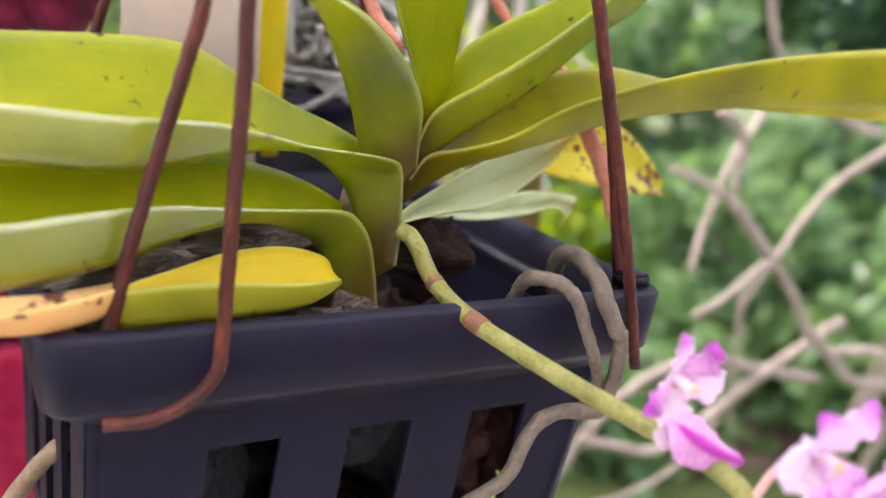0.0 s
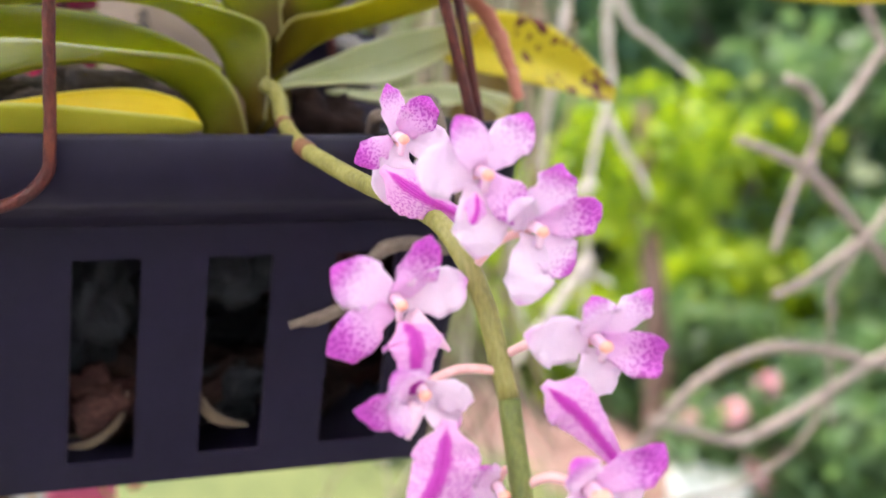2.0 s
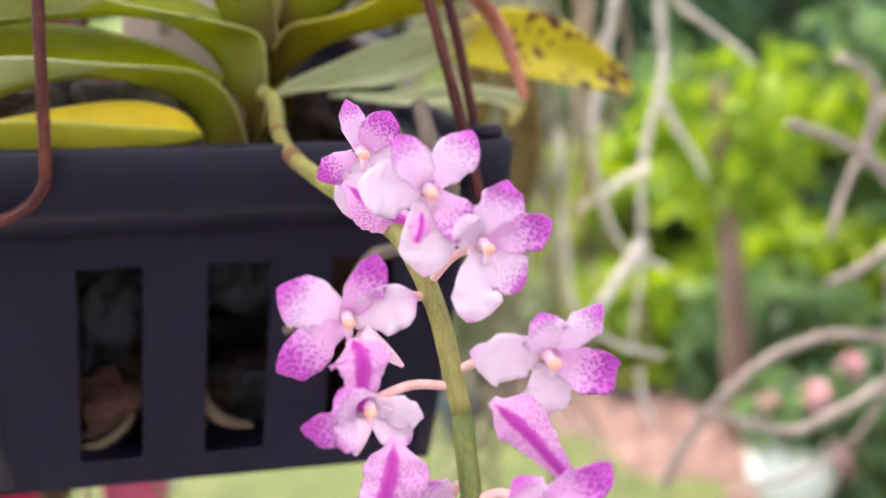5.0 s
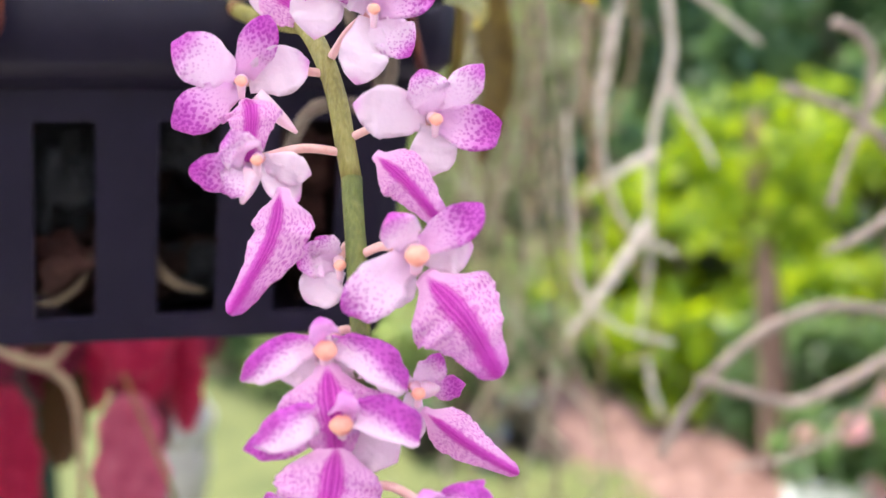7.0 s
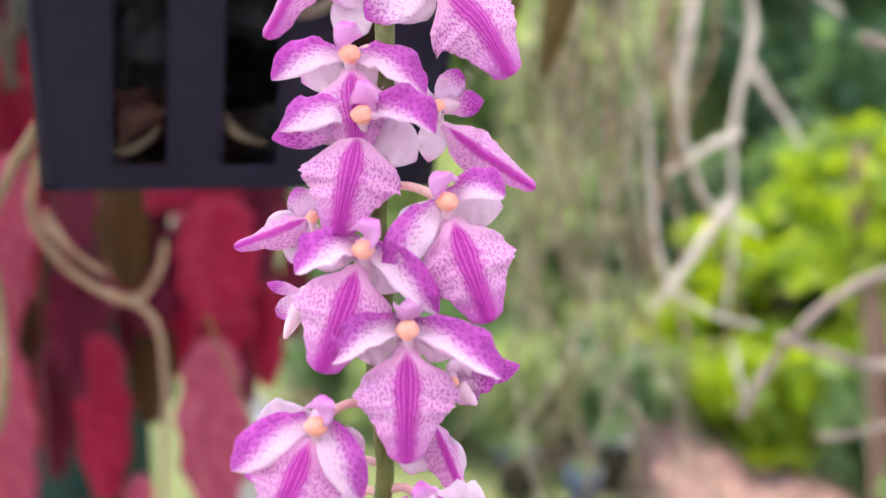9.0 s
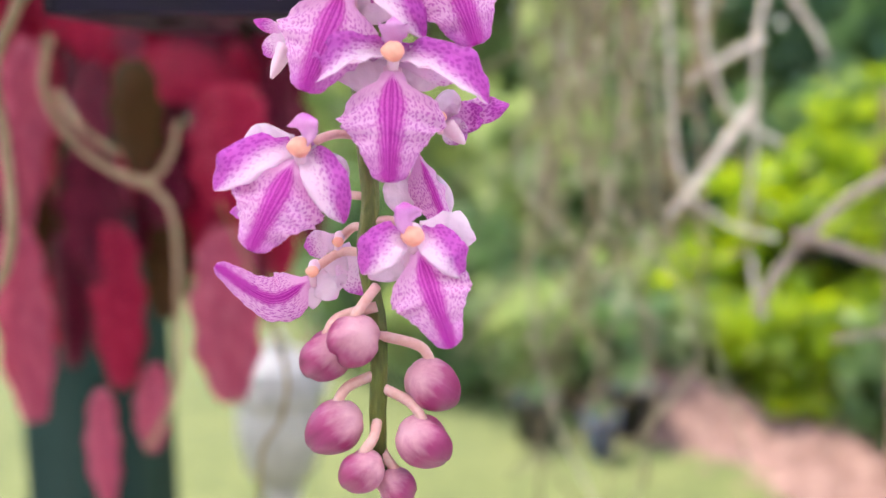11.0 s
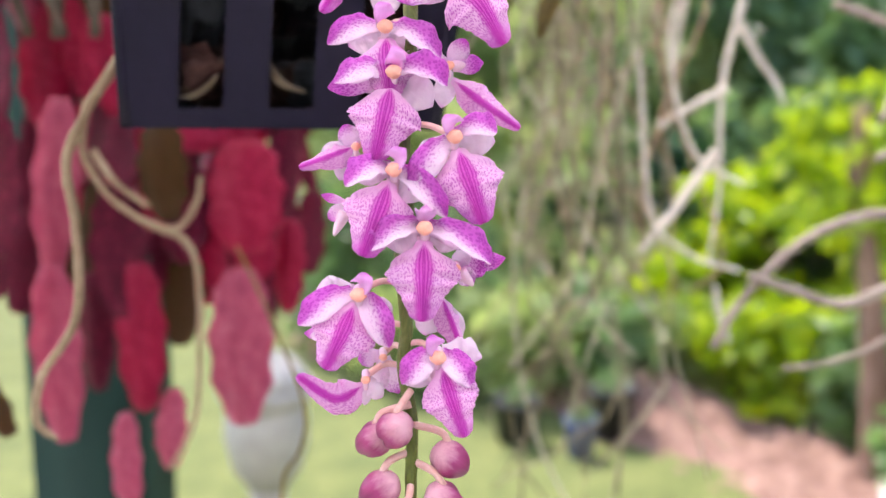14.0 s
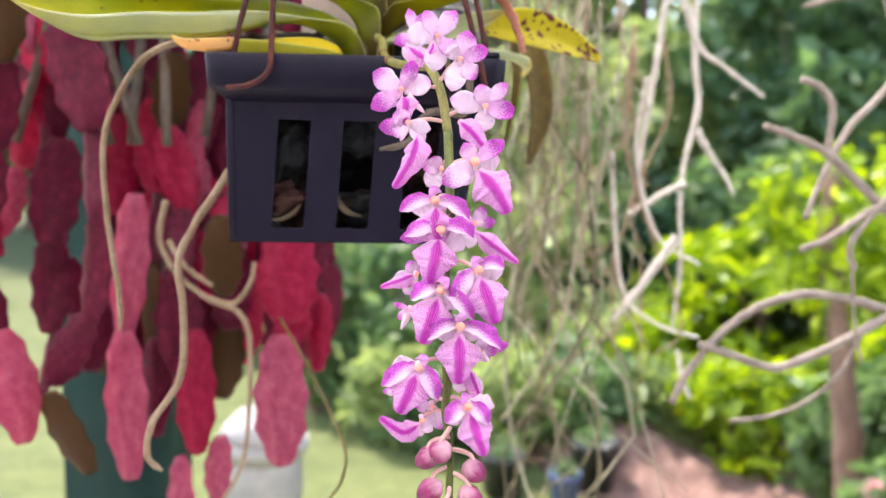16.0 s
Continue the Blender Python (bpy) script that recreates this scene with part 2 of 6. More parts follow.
    # sheen is placed by length: coat strong on the outer leaf, faded at the base
    cw = nt.nodes.new("ShaderNodeMath")
    cw.operation = 'MULTIPLY_ADD'
    fl = nt.nodes.new("ShaderNodeMapRange")
    fl.interpolation_type = 'SMOOTHSTEP'
    fl.inputs[1].default_value, fl.inputs[2].default_value = 0.22, 0.50
    nt.links.new(sp.outputs[0], fl.inputs[0])
    nt.links.new(fl.outputs[0], cw.inputs[0])
    cw.inputs[1].default_value, cw.inputs[2].default_value = 0.9 * gloss, 0.1 * gloss
    nt.links.new(cw.outputs[0], b.inputs["Coat Weight"])
    b.inputs["Coat Roughness"].default_value = 0.22
    b.inputs["Coat IOR"].default_value = wax
    b.inputs["Specular IOR Level"].default_value = 0.12 + 0.2 * gloss
    bp = nt.nodes.new("ShaderNodeBump")
    bp.inputs["Strength"].default_value = 0.07
    bp.inputs["Distance"].default_value = 0.001
    nt.links.new(st.outputs[0], bp.inputs["Height"])
    nt.links.new(bp.outputs[0], b.inputs["Normal"])
    tr = nt.nodes.new("ShaderNodeBsdfTranslucent")
    hs = nt.nodes.new("ShaderNodeHueSaturation")
    hs.inputs["Saturation"].default_value = 1.2
    hs.inputs["Value"].default_value = 1.7
    nt.links.new(ms.outputs[2], hs.inputs["Color"])
    nt.links.new(hs.outputs[0], tr.inputs[0])
    sh = nt.nodes.new("ShaderNodeMixShader")
    sh.inputs[0].default_value = through
    nt.links.new(b.outputs[0], sh.inputs[1])
    nt.links.new(tr.outputs[0], sh.inputs[2])
    nt.links.new(sh.outputs[0], nt.nodes["Material Output"].inputs[0])
    return m


LEAF = strap_leaf_material("orchid_leaf", (0.205, 0.255, 0.001), (0.350, 0.370, 0.002), (0.50, 0.45, 0.006), (0.09, 0.06, 0.02), 0.03, through=0.60, foot=0.12, gloss=0.15)
# darker copy of the leaf skin: underside shade in the colour, coat raised for sheen
LEAF_UNDER_SHADED = strap_leaf_material("orchid_leaf_shaded_underside", (0.125, 0.142, 0.006), (0.215, 0.228, 0.010), (0.31, 0.31, 0.025), (0.08, 0.055, 0.03), 0.055, through=0.36, foot=0.125, gloss=1.0, wax=2.3)
LEAF_LONG = strap_leaf_material("orchid_leaf_yellowing", (0.19, 0.18, 0.003), (0.31, 0.285, 0.004), (0.44, 0.40, 0.008), (0.09, 0.05, 0.02), 0.06, through=0.5, foot=0.12, gloss=0.25, tip=0.80)
# whitish base colour stands in for the silvery sheen on these leaves
LEAF_SHEEN = strap_leaf_material("orchid_leaf_pale_sheen", (0.42, 0.45, 0.23), (0.55, 0.57, 0.36), (0.68, 0.68, 0.48), (0.10, 0.07, 0.04), 0.03, through=0.25, foot=-0.1, gloss=0.8, wax=1.7, tip=0.70)
LEAF_OLD = strap_leaf_material("orchid_leaf_spotted", (0.40, 0.34, 0.010), (0.50, 0.42, 0.015), (0.44, 0.42, 0.03), (0.12, 0.035, 0.025), 0.26, foot=-1)
LEAF_YELLOW = strap_leaf_material("orchid_leaf_yellow", (0.52, 0.36, 0.008), (0.66, 0.50, 0.015), (0.54, 0.50, 0.03), (0.20, 0.08, 0.03), 0.04, foot=-0.1)
LEAF_YELLOW_UNDER = strap_leaf_material("orchid_leaf_yellow_underside", (0.27, 0.27, 0.02), (0.36, 0.34, 0.03), (0.42, 0.38, 0.05), (0.18, 0.09, 0.03), 0.07, through=0.3, foot=-0.1)
LEAF_DRY = strap_leaf_material("orchid_leaf_withered", (0.55, 0.30, 0.08), (0.66, 0.42, 0.16), (0.72, 0.52, 0.26), (0.16, 0.06, 0.03), 0.12, foot=-1)


def tepal_material(name, tip_from, stripe, spots, body=(0.78, 0.66, 0.78), edge=0.0):
    """Petal skin: white to magenta towards the tip (u), fine magenta flecks, and for the lip a dark central band (v)."""
    m = bpy.data.materials.new(name)
    m.use_nodes = True
    nt = m.node_tree
    b = nt.nodes["Principled BSDF"]
    uv = nt.nodes.new("ShaderNodeUVMap")
    se = nt.nodes.new("ShaderNodeSeparateXYZ")
    nt.links.new(uv.outputs[0], se.inputs[0])
    oi = nt.nodes.new("ShaderNodeObjectInfo")
    tc = nt.nodes.new("ShaderNodeTexCoord")
    nz = nt.nodes.new("ShaderNodeTexNoise")
    nz.inputs["Scale"].default_value = 130
    nz.inputs["Detail"].default_value = 5
    nt.links.new(tc.outputs["Object"], nz.inputs[0])

    def math_node(op, a, c):
        n = nt.nodes.new("ShaderNodeMath")
        n.operation = op
        for k, v in enumerate((a, c)):
            if isinstance(v, (int, float)):
                n.inputs[k].default_value = v
            else:
                nt.links.new(v, n.inputs[k])
        return n.outputs[0]

    def ranged(v, lo, hi):
        n = nt.nodes.new("ShaderNodeMapRange")
        n.interpolation_type = 'SMOOTHSTEP'
        n.inputs[1].default_value, n.inputs[2].default_value = lo, hi
        nt.links.new(v, n.inputs[0])
        return n.outputs[0]

    def mixed(fac, a, c):
        n = nt.nodes.new("ShaderNodeMix")
        n.data_type = 'RGBA'
        nt.links.new(fac, n.inputs[0])
        for k, v in ((6, a), (7, c)):
            if isinstance(v, tuple):
                n.inputs[k].default_value = (*v, 1)
            else:
                nt.links.new(v, n.inputs[k])
        return n.outputs[2]

    u, v = se.outputs[0], se.outputs[1]
    off = math_node('ABSOLUTE', math_node('SUBTRACT', v, 0.5), 0.0)
    fine = nt.nodes.new("ShaderNodeTexNoise")
    fine.inputs["Scale"].default_value = 900
    fine.inputs["Detail"].default_value = 3
    nt.links.new(tc.outputs["Object"], fine.inputs[0])
    mottle = math_node('ADD', nz.outputs[0], math_node('MULTIPLY', math_node('SUBTRACT', fine.outputs[0], 0.5), 0.9))
    wob = math_node('MULTIPLY', math_node('SUBTRACT', mottle, 0.5), 0.26)
    along = u if not edge else math_node('ADD', math_node('MULTIPLY', u, 0.55), math_node('MULTIPLY', math_node('SUBTRACT', v, 0.5), edge))
    tip = ranged(math_node('ADD', math_node('ADD', along, wob), math_node('MULTIPLY', oi.outputs["Random"], 0.12)), tip_from, tip_from + 0.46)
    col = mixed(tip, body, (0.73, 0.150, 0.68))
    # round flecks that crowd together towards the coloured end
    mp = nt.nodes.new("ShaderNodeMapping")
    mp.inputs["Scale"].default_value = (21, 33, 1) if stripe else (17, 11, 1)
    nt.links.new(uv.outputs[0], mp.inputs[0])
    fl = nt.nodes.new("ShaderNodeTexVoronoi")
    fl.voronoi_dimensions = '2D'
    fl.inputs["Scale"].default_value = 1.0
    nt.links.new(mp.outputs[0], fl.inputs["Vector"])
    gap = math_node('ADD', fl.outputs["Distance"], math_node('MULTIPLY', math_node('SUBTRACT', fine.outputs[0], 0.5), 0.25))
    if stripe:
        fleck = math_node('SUBTRACT', 1.0, ranged(gap, 0.20, 0.42))
        fleck = math_node('MULTIPLY', math_node('MULTIPLY', fleck, 0.80), ranged(u, 0.08, 0.30))
    else:
        crowd = ranged(math_node('ADD', along, wob), tip_from - 0.38, tip_from + 0.30)
        fleck = math_node('SUBTRACT', 1.0, ranged(math_node('SUBTRACT', gap, math_node('MULTIPLY', crowd, 0.26 * spots)), 0.06, 0.20))
        fleck = math_node('MULTIPLY', math_node('MULTIPLY', fleck, min(0.85, 0.85 * spots)), crowd)
    col = mixed(fleck, col, (0.57, 0.080, 0.53) if stripe else (0.52, 0.050, 0.49))
    if stripe:
        wv = nt.nodes.new("ShaderNodeMath")
        wv.operation = 'SINE'
        nt.links.new(math_node('ADD', math_node('MULTIPLY', off, 135.0), math_node('MULTIPLY', wob, 6.0)), wv.inputs[0])
        reach = math_node('ADD', 0.105, math_node('MULTIPLY', math_node('MULTIPLY', u, u), 0.15))
        band = math_node('SUBTRACT', 1.0, ranged(math_node('ADD', math_node('DIVIDE', off, reach), math_node('MULTIPLY', wob, 2.5)), 0.45, 1.40))
        band = math_node('MULTIPLY', band, ranged(u, 0.0, 0.16))
        col = mixed(math_node('MULTIPLY', band, 0.90), col, (0.68, 0.050, 0.57))
        col = mixed(math_node('MULTIPLY', band, ranged(wv.outputs[0], -0.3, 1.0)), col, (0.46, 0.003, 0.36))
    nt.links.new(col, b.inputs["Base Color"])
    b.inputs["Roughness"].default_value = 0.55
    b.inputs["Sheen Weight"].default_value = 0.35
    bp = nt.nodes.new("ShaderNodeBump")
    bp.inputs["Strength"].default_value = 0.85
    bp.inputs["Distance"].default_value = 0.0006
    nt.links.new(mottle, bp.inputs["Height"])
    nt.links.new(bp.outputs[0], b.inputs["Normal"])
    tr = nt.nodes.new("ShaderNodeBsdfTranslucent")
    nt.links.new(col, tr.inputs[0])
    sh = nt.nodes.new("ShaderNodeMixShader")
    sh.inputs[0].default_value = 0.56
    nt.links.new(b.outputs[0], sh.inputs[1])
    nt.links.new(tr.outputs[0], sh.inputs[2])
    nt.links.new(sh.outputs[0], nt.nodes["Material Output"].inputs[0])
    return m


TEPAL = tepal_material("tepal_skin", 0.58, False, 0.9, (0.95, 0.76, 0.92))
TEPAL_DEEP = tepal_material("deep_tepal_skin", 0.42, False, 1.1, (0.91, 0.62, 0.87))
TEPAL_TOP_A = tepal_material("petal_skin", 0.14, False, 0.8, (0.91, 0.73, 0.87), 0.95)
TEPAL_TOP_B = tepal_material("petal_skin_mirrored", 0.14, False, 0.8, (0.91, 0.73, 0.87), -0.95)
HOOD = tepal_material("hood_skin", 0.62, False, 0.2, (0.88, 0.54, 0.84))
TEPAL_WHITE = tepal_material("pale_tepal_skin", 0.86, False, 0.15, (0.91, 0.76, 0.88))
LIP = tepal_material("lip_skin", 0.72, True, 1.0, (0.90, 0.57, 0.83))
COLUMN = material("column_pale", [(0.78, 0.50, 0.62), (0.86, 0.64, 0.76)], 0.6, 300, 0.1, through=0.12)
ANTHER = material("anther_cap", [(0.84, 0.40, 0.30), (0.90, 0.54, 0.42)], 0.5, 300, 0.1, through=0.25)


def bud_material(name):
    """Bud skin: pale by the stalk, deep rose at the beak, with fine darker veins between."""
    m = bpy.data.materials.new(name)
    m.use_nodes = True
    nt = m.node_tree
    b = nt.nodes["Principled BSDF"]
    tc = nt.nodes.new("ShaderNodeTexCoord")
    sp = nt.nodes.new("ShaderNodeSeparateXYZ")
    nt.links.new(tc.outputs["Object"], sp.inputs[0])
    mp = nt.nodes.new("ShaderNodeMapping")
    mp.inputs["Scale"].default_value = (1, 1, 0.16)
    nt.links.new(tc.outputs["Object"], mp.inputs[0])
    vein = nt.nodes.new("ShaderNodeTexNoise")
    vein.inputs["Scale"].default_value = 900
    vein.inputs["Detail"].default_value = 3
    nt.links.new(mp.outputs[0], vein.inputs[0])
    ad = nt.nodes.new("ShaderNodeMath")
    ad.operation = 'MULTIPLY_ADD'
    nt.links.new(vein.outputs[0], ad.inputs[0])
    ad.inputs[1].default_value = 0.0042
    nt.links.new(sp.outputs[2], ad.inputs[2])
    rg = nt.nodes.new("ShaderNodeMapRange")
    rg.inputs[1].default_value, rg.inputs[2].default_value = -0.0030, 0.0066
    nt.links.new(ad.outputs[0], rg.inputs[0])
    cr = nt.nodes.new("ShaderNodeValToRGB")
    cr.color_ramp.elements.new(0.5)
    for k, (at, c) in enumerate(((0.0, (0.22, 0.012, 0.095)), (0.60, (0.40, 0.050, 0.185)), (1.0, (0.74, 0.38, 0.48)))):
        cr.color_ramp.elements[k].position = at
        cr.color_ramp.elements[k].color = (*c, 1)
    nt.links.new(rg.outputs[0], cr.inputs[0])
    nt.links.new(cr.outputs[0], b.inputs["Base Color"])
    b.inputs["Roughness"].default_value = 0.4
    bp = nt.nodes.new("ShaderNodeBump")
    bp.inputs["Strength"].default_value = 0.25
    bp.inputs["Distance"].default_value = 0.0005
    nt.links.new(vein.outputs[0], bp.inputs["Height"])
    nt.links.new(bp.outputs[0], b.inputs["Normal"])
    tr = nt.nodes.new("ShaderNodeBsdfTranslucent")
    nt.links.new(cr.outputs[0], tr.inputs[0])
    sh = nt.nodes.new("ShaderNodeMixShader")
    sh.inputs[0].default_value = 0.3
    nt.links.new(b.outputs[0], sh.inputs[1])
    nt.links.new(tr.outputs[0], sh.inputs[2])
    nt.links.new(sh.outputs[0], nt.nodes["Material Output"].inputs[0])
    return m


BUDM = bud_material("bud_skin")


# ---- builders ----
def bud_shape(r, seed):
    """A closed bud of three clasping sepals with a blunt beak, seams between them."""
    bm = bmesh.new()
    rows = []
    for i in range(15):
        a = math.pi * i / 14
        row = []
        for j in range(24):
            t = 2 * math.pi * j / 24
            seam = min(abs(((t + 0.5 * math.sin(a) + seed) % (2 * math.pi / 3)) - math.pi / 3), 1.0)
            rr = r * math.sin(a) * (0.80 + 0.22 * min(1, (math.pi / 3 - seam) * 3) if seam < math.pi / 3 else 0.80)
            rr *= 1.0 - 0.16 * max(0.0, -math.cos(a)) ** 1.5
            z = r * math.cos(a) * (1.12 if a < 1.57 else 1.38)
            row.append(bm.verts.new((rr * math.cos(t), rr * math.sin(t) * (1 + 0.06 * math.sin(2 * a)), z)))
        rows.append(row)
    for a, b in zip(rows, rows[1:]):
        for j in range(24):
            bm.faces.new((a[j], a[(j + 1) % 24], b[(j + 1) % 24], b[j]))
    bmesh.ops.remove_doubles(bm, verts=bm.verts, dist=1e-5)
    return bm


def finish(bm, name, mat, parent=None, label="", smooth=True):
    me = bpy.data.meshes.new(name)
    bmesh.ops.recalc_face_normals(bm, faces=bm.faces)
    bm.to_mesh(me)
    bm.free()
    if smooth:
        for p in me.polygons:
            p.use_smooth = True
    me.materials.append(mat)
    ob = new(name, me)
    if parent is not None:
        ob.parent = parent
    if label:
        ob["label"] = label
    return ob


def part(name, bm, mat, parent, label="", smooth=True):
    return finish(bm, name, mat, parent, label, smooth)


def thing(name, label, category, group="", at=(0, 0, 0), kind=""):
    ob = new(name)
    ob.empty_display_size = 0.01
    ob.location = at
    return tagged(ob, label, category, group, kind)


def spline(points, n):
    """n+1 points along a Catmull-Rom curve through the given ones."""
    p = [Vector(q) for q in points]
    p = [2 * p[0] - p[1]] + p + [2 * p[-1] - p[-2]]
    out = []
    for k in range(n + 1):
        s = k / n * (len(p) - 3)
        i = min(int(s), len(p) - 4)
        t = s - i
        a, b, c, d = p[i:i + 4]
        out.append(0.5 * (2 * b + (c - a) * t + (2 * a - 5 * b + 4 * c - d) * t * t + (3 * b - a - 3 * c + d) * t ** 3))
    return out


def tube(points, radius, n=24, sides=8, wobble=0.0, taper=None, seed=0, bm=None):
    """A closed round rod along a curve; radius a number or a function of 0..1."""
    rnd = random.Random(seed)
    bm = bm or bmesh.new()
    line = spline(points, n)
    rings = []
    up = Vector((0.13, 0.31, 0.94))
    for k, c in enumerate(line):
        d = (line[min(k + 1, n)] - line[max(k - 1, 0)]).normalized()
        s = d.cross(up)
        if s.length < 0.05:
            s = d.cross(Vector((1, 0, 0)))
        s.normalize()
        up = s.cross(d).normalized()
        r = radius(k / n) if callable(radius) else radius
        r *= 1 + wobble * (rnd.random() - 0.5)
        off = Vector((rnd.uniform(-1, 1), rnd.uniform(-1, 1), rnd.uniform(-1, 1))) * r * wobble * 0.6
        rings.append([bm.verts.new(c + off + r * (math.cos(a) * s + math.sin(a) * up)) for a in (2 * math.pi * j / sides for j in range(sides))])
    for a, b in zip(rings, rings[1:]):
        for j in range(sides):
            bm.faces.new((a[j], a[(j + 1) % sides], b[(j + 1) % sides], b[j]))
    bm.faces.new(rings[0][::-1])
    bm.faces.new(rings[-1])
    return bm


def blade(points, width, fold, thick=0.0012, roll=0.0, n=28, m=10, shape=None, ruffle=0.0, seed=0, curl=0.0, face=None):
    """A leaf or petal of real thickness along a curve: width(u) across, folded along its middle by fold degrees, with u, v coordinates."""
    bm = bmesh.new()
    uvl = bm.loops.layers.uv.new("UVMap")
    line = spline(points, n)
    rnd = random.Random(seed)
    ph = [rnd.uniform(0, 6.28) for _ in range(4)]
    grid = {}
    side0 = None
    for k, c in enumerate(line):
        u = k / n
        d = (line[min(k + 1, n)] - line[max(k - 1, 0)]).normalized()
        side = d.cross(Vector((0, 0, 1)))
        if side.length < 0.2:
            side = side0 or d.cross(Vector((0, 1, 0)))
        if face is not None:
            side = d.cross(Vector(face))
        side.normalize()
        if side0 is not None and side.dot(side0) < 0:
            side = -side
        side0 = side.copy()
        rl = roll(u) if callable(roll) else roll
        side = Matrix.Rotation(radians(rl), 3, d) @ side
        nrm = side.cross(d).normalized()
        w = shape(u) * width
        fo = fold(u) if callable(fold) else fold
        t = thick * (0.35 + 0.65 * min(1.0, 6 * min(u + 0.05, 1.02 - u)))
        for j in range(m + 1):
            v = j / m
            x = (v - 0.5) * 2
            h = abs(x) ** 1.25 * math.tan(radians(fo)) * math.cos(radians(fo)) + curl * x * x
            y = x * math.cos(radians(fo))
            rf = ruffle * w * x * x * math.sin(19 * u + ph[0] + (2 if x > 0 else 0)) + ruffle * 0.6 * w * abs(x) * math.sin(31 * u + ph[1])
            q = c + side * (y * w / 2) + nrm * (h * w / 2 + rf)
            e = t * (1 - 0.75 * abs(x) ** 3)
            grid[k, j, 0] = bm.verts.new(q + nrm * e / 2)
            grid[k, j, 1] = bm.verts.new(q - nrm * e / 2)

    def face(keys):
        f = bm.faces.new([grid[q] for q in keys])
        for lp, q in zip(f.loops, keys):
            lp[uvl].uv = (q[0] / n, q[1] / m)

    for k in range(n):
        for j in range(m):
            face([(k, j, 0), (k + 1, j, 0), (k + 1, j + 1, 0), (k, j + 1, 0)])
            face([(k, j, 1), (k, j + 1, 1), (k + 1, j + 1, 1), (k + 1, j, 1)])
        face([(k, 0, 0), (k, 0, 1), (k + 1, 0, 1), (k + 1, 0, 0)])
        face([(k, m, 0), (k + 1, m, 0), (k + 1, m, 1), (k, m, 1)])
    for j in range(m):
        face([(0, j, 0), (0, j + 1, 0), (0, j + 1, 1), (0, j, 1)])
        face([(n, j, 0), (n, j, 1), (n, j + 1, 1), (n, j + 1, 0)])
    return bm


def strap(u):
    return (0.55 + 0.45 * min(1, u * 4)) * (1 - max(0, (u - 0.72) / 0.28) ** 2.2) ** 0.6 + 0.02


def obovate(u):
    s = min(1.0, u / 0.55)
    s = s * s * (3 - 2 * s)
    return (0.50 + 0.50 * s) * (1.0 if u < 0.54 else max(0.0, 1 - ((u - 0.54) / 0.47) ** 1.6) ** 0.95) + 0.02


def lip_shape(u):
    w = float(np.interp(u, (0, 0.08, 0.16, 0.26, 0.38, 0.52, 0.66, 0.80, 0.91, 0.97, 1.0), (0.20, 0.30, 0.70, 0.98, 1.0, 0.86, 0.66, 0.49, 0.38, 0.28, 0.13)))
    return w * (1 + 0.030 * math.sin(41 * u) + 0.028 * math.sin(67 * u + 1))


def oval(u):
    return math.sin(math.pi * min(1, 0.06 + 0.90 * u) ** 0.85) ** 0.75 + 0.02


def box(x0, x1, y0, y1, z0, z1, bevel=0.0, bm=None):
    bm = bm or bmesh.new()
    vs = [bm.verts.new((x, y, z)) for x in (x0, x1) for y in (y0, y1) for z in (z0, z1)]
    fs = [bm.faces.new([vs[i] for i in q]) for q in ((0, 1, 3, 2), (4, 6, 7, 5), (0, 4, 5, 1), (2, 3, 7, 6), (0, 2, 6, 4), (1, 5, 7, 3))]
    if bevel:
        es = list({e for f in fs for e in f.edges})
        bmesh.ops.bevel(bm, geom=es, offset=bevel, segments=2, affect='EDGES')
    return bm


def lump(size, seed, rough=0.35, sub=2, stretch=(1, 1, 1)):
    """An irregular, chipped lump."""
    bm = bmesh.new()
    bmesh.ops.create_icosphere(bm, subdivisions=sub, radius=size)
    o = Vector((seed * 3.7, seed * 1.3, seed * 7.1))
    for v in bm.verts:
        c = v.co.normalized()
        d = noise.noise(c * 1.6 + o) * rough + noise.noise(c * 4.5 + o) * rough * 0.45
        cell = noise.cell(c * 2.2 + o) * 0.25 * rough
        v.co = Vector((c.x * stretch[0], c.y * stretch[1], c.z * stretch[2])) * size * (1 + d + cell)
    return bm


# ---- setting: ground, patio, post, house, trees ----
def sheet(name, x0, x1, y0, y1, z, mat, label, cat, nx=40, ny=40, bumps=0.0, freq=1.0, seed=0):
    bm = bmesh.new()
    g = [[bm.verts.new((x0 + (x1 - x0) * i / nx, y0 + (y1 - y0) * j / ny,
                        z + bumps * noise.noise(Vector((i * (x1 - x0) / nx * freq, j * (y1 - y0) / ny * freq, seed))))) for j in range(ny + 1)] for i in range(nx + 1)]
    for i in range(nx):
        for j in range(ny):
            bm.faces.new((g[i][j], g[i + 1][j], g[i + 1][j + 1], g[i][j + 1]))
    return tagged(finish(bm, name, mat), label, cat, kind="structure")


sheet("ground", -400, 400, -400, 400, -0.02, LAWN, "short sunlit lawn that reaches the garden beds", "lawn", 2, 2)
sheet("lawn", -6, 6, 0.95, 9, 0.0, LAWN, "bright mown lawn in front of the garden beds", "lawn", 60, 60, 0.02, 2.0)
finish(box(-4, 4, -3, 0.95, -0.06, 0.03), "patio_floor", PATIO)
tagged(bpy.data.objects["patio_floor"], "pale concrete patio floor under the hanging plants", "floor", kind="structure")
finish(box(-4, 4, -3, 1.0, 2.55, 2.556), "patio_roof", ROOFING)
tagged(bpy.data.objects["patio_roof"], "translucent white patio roof over the hanging plants", "ceiling", kind="structure")
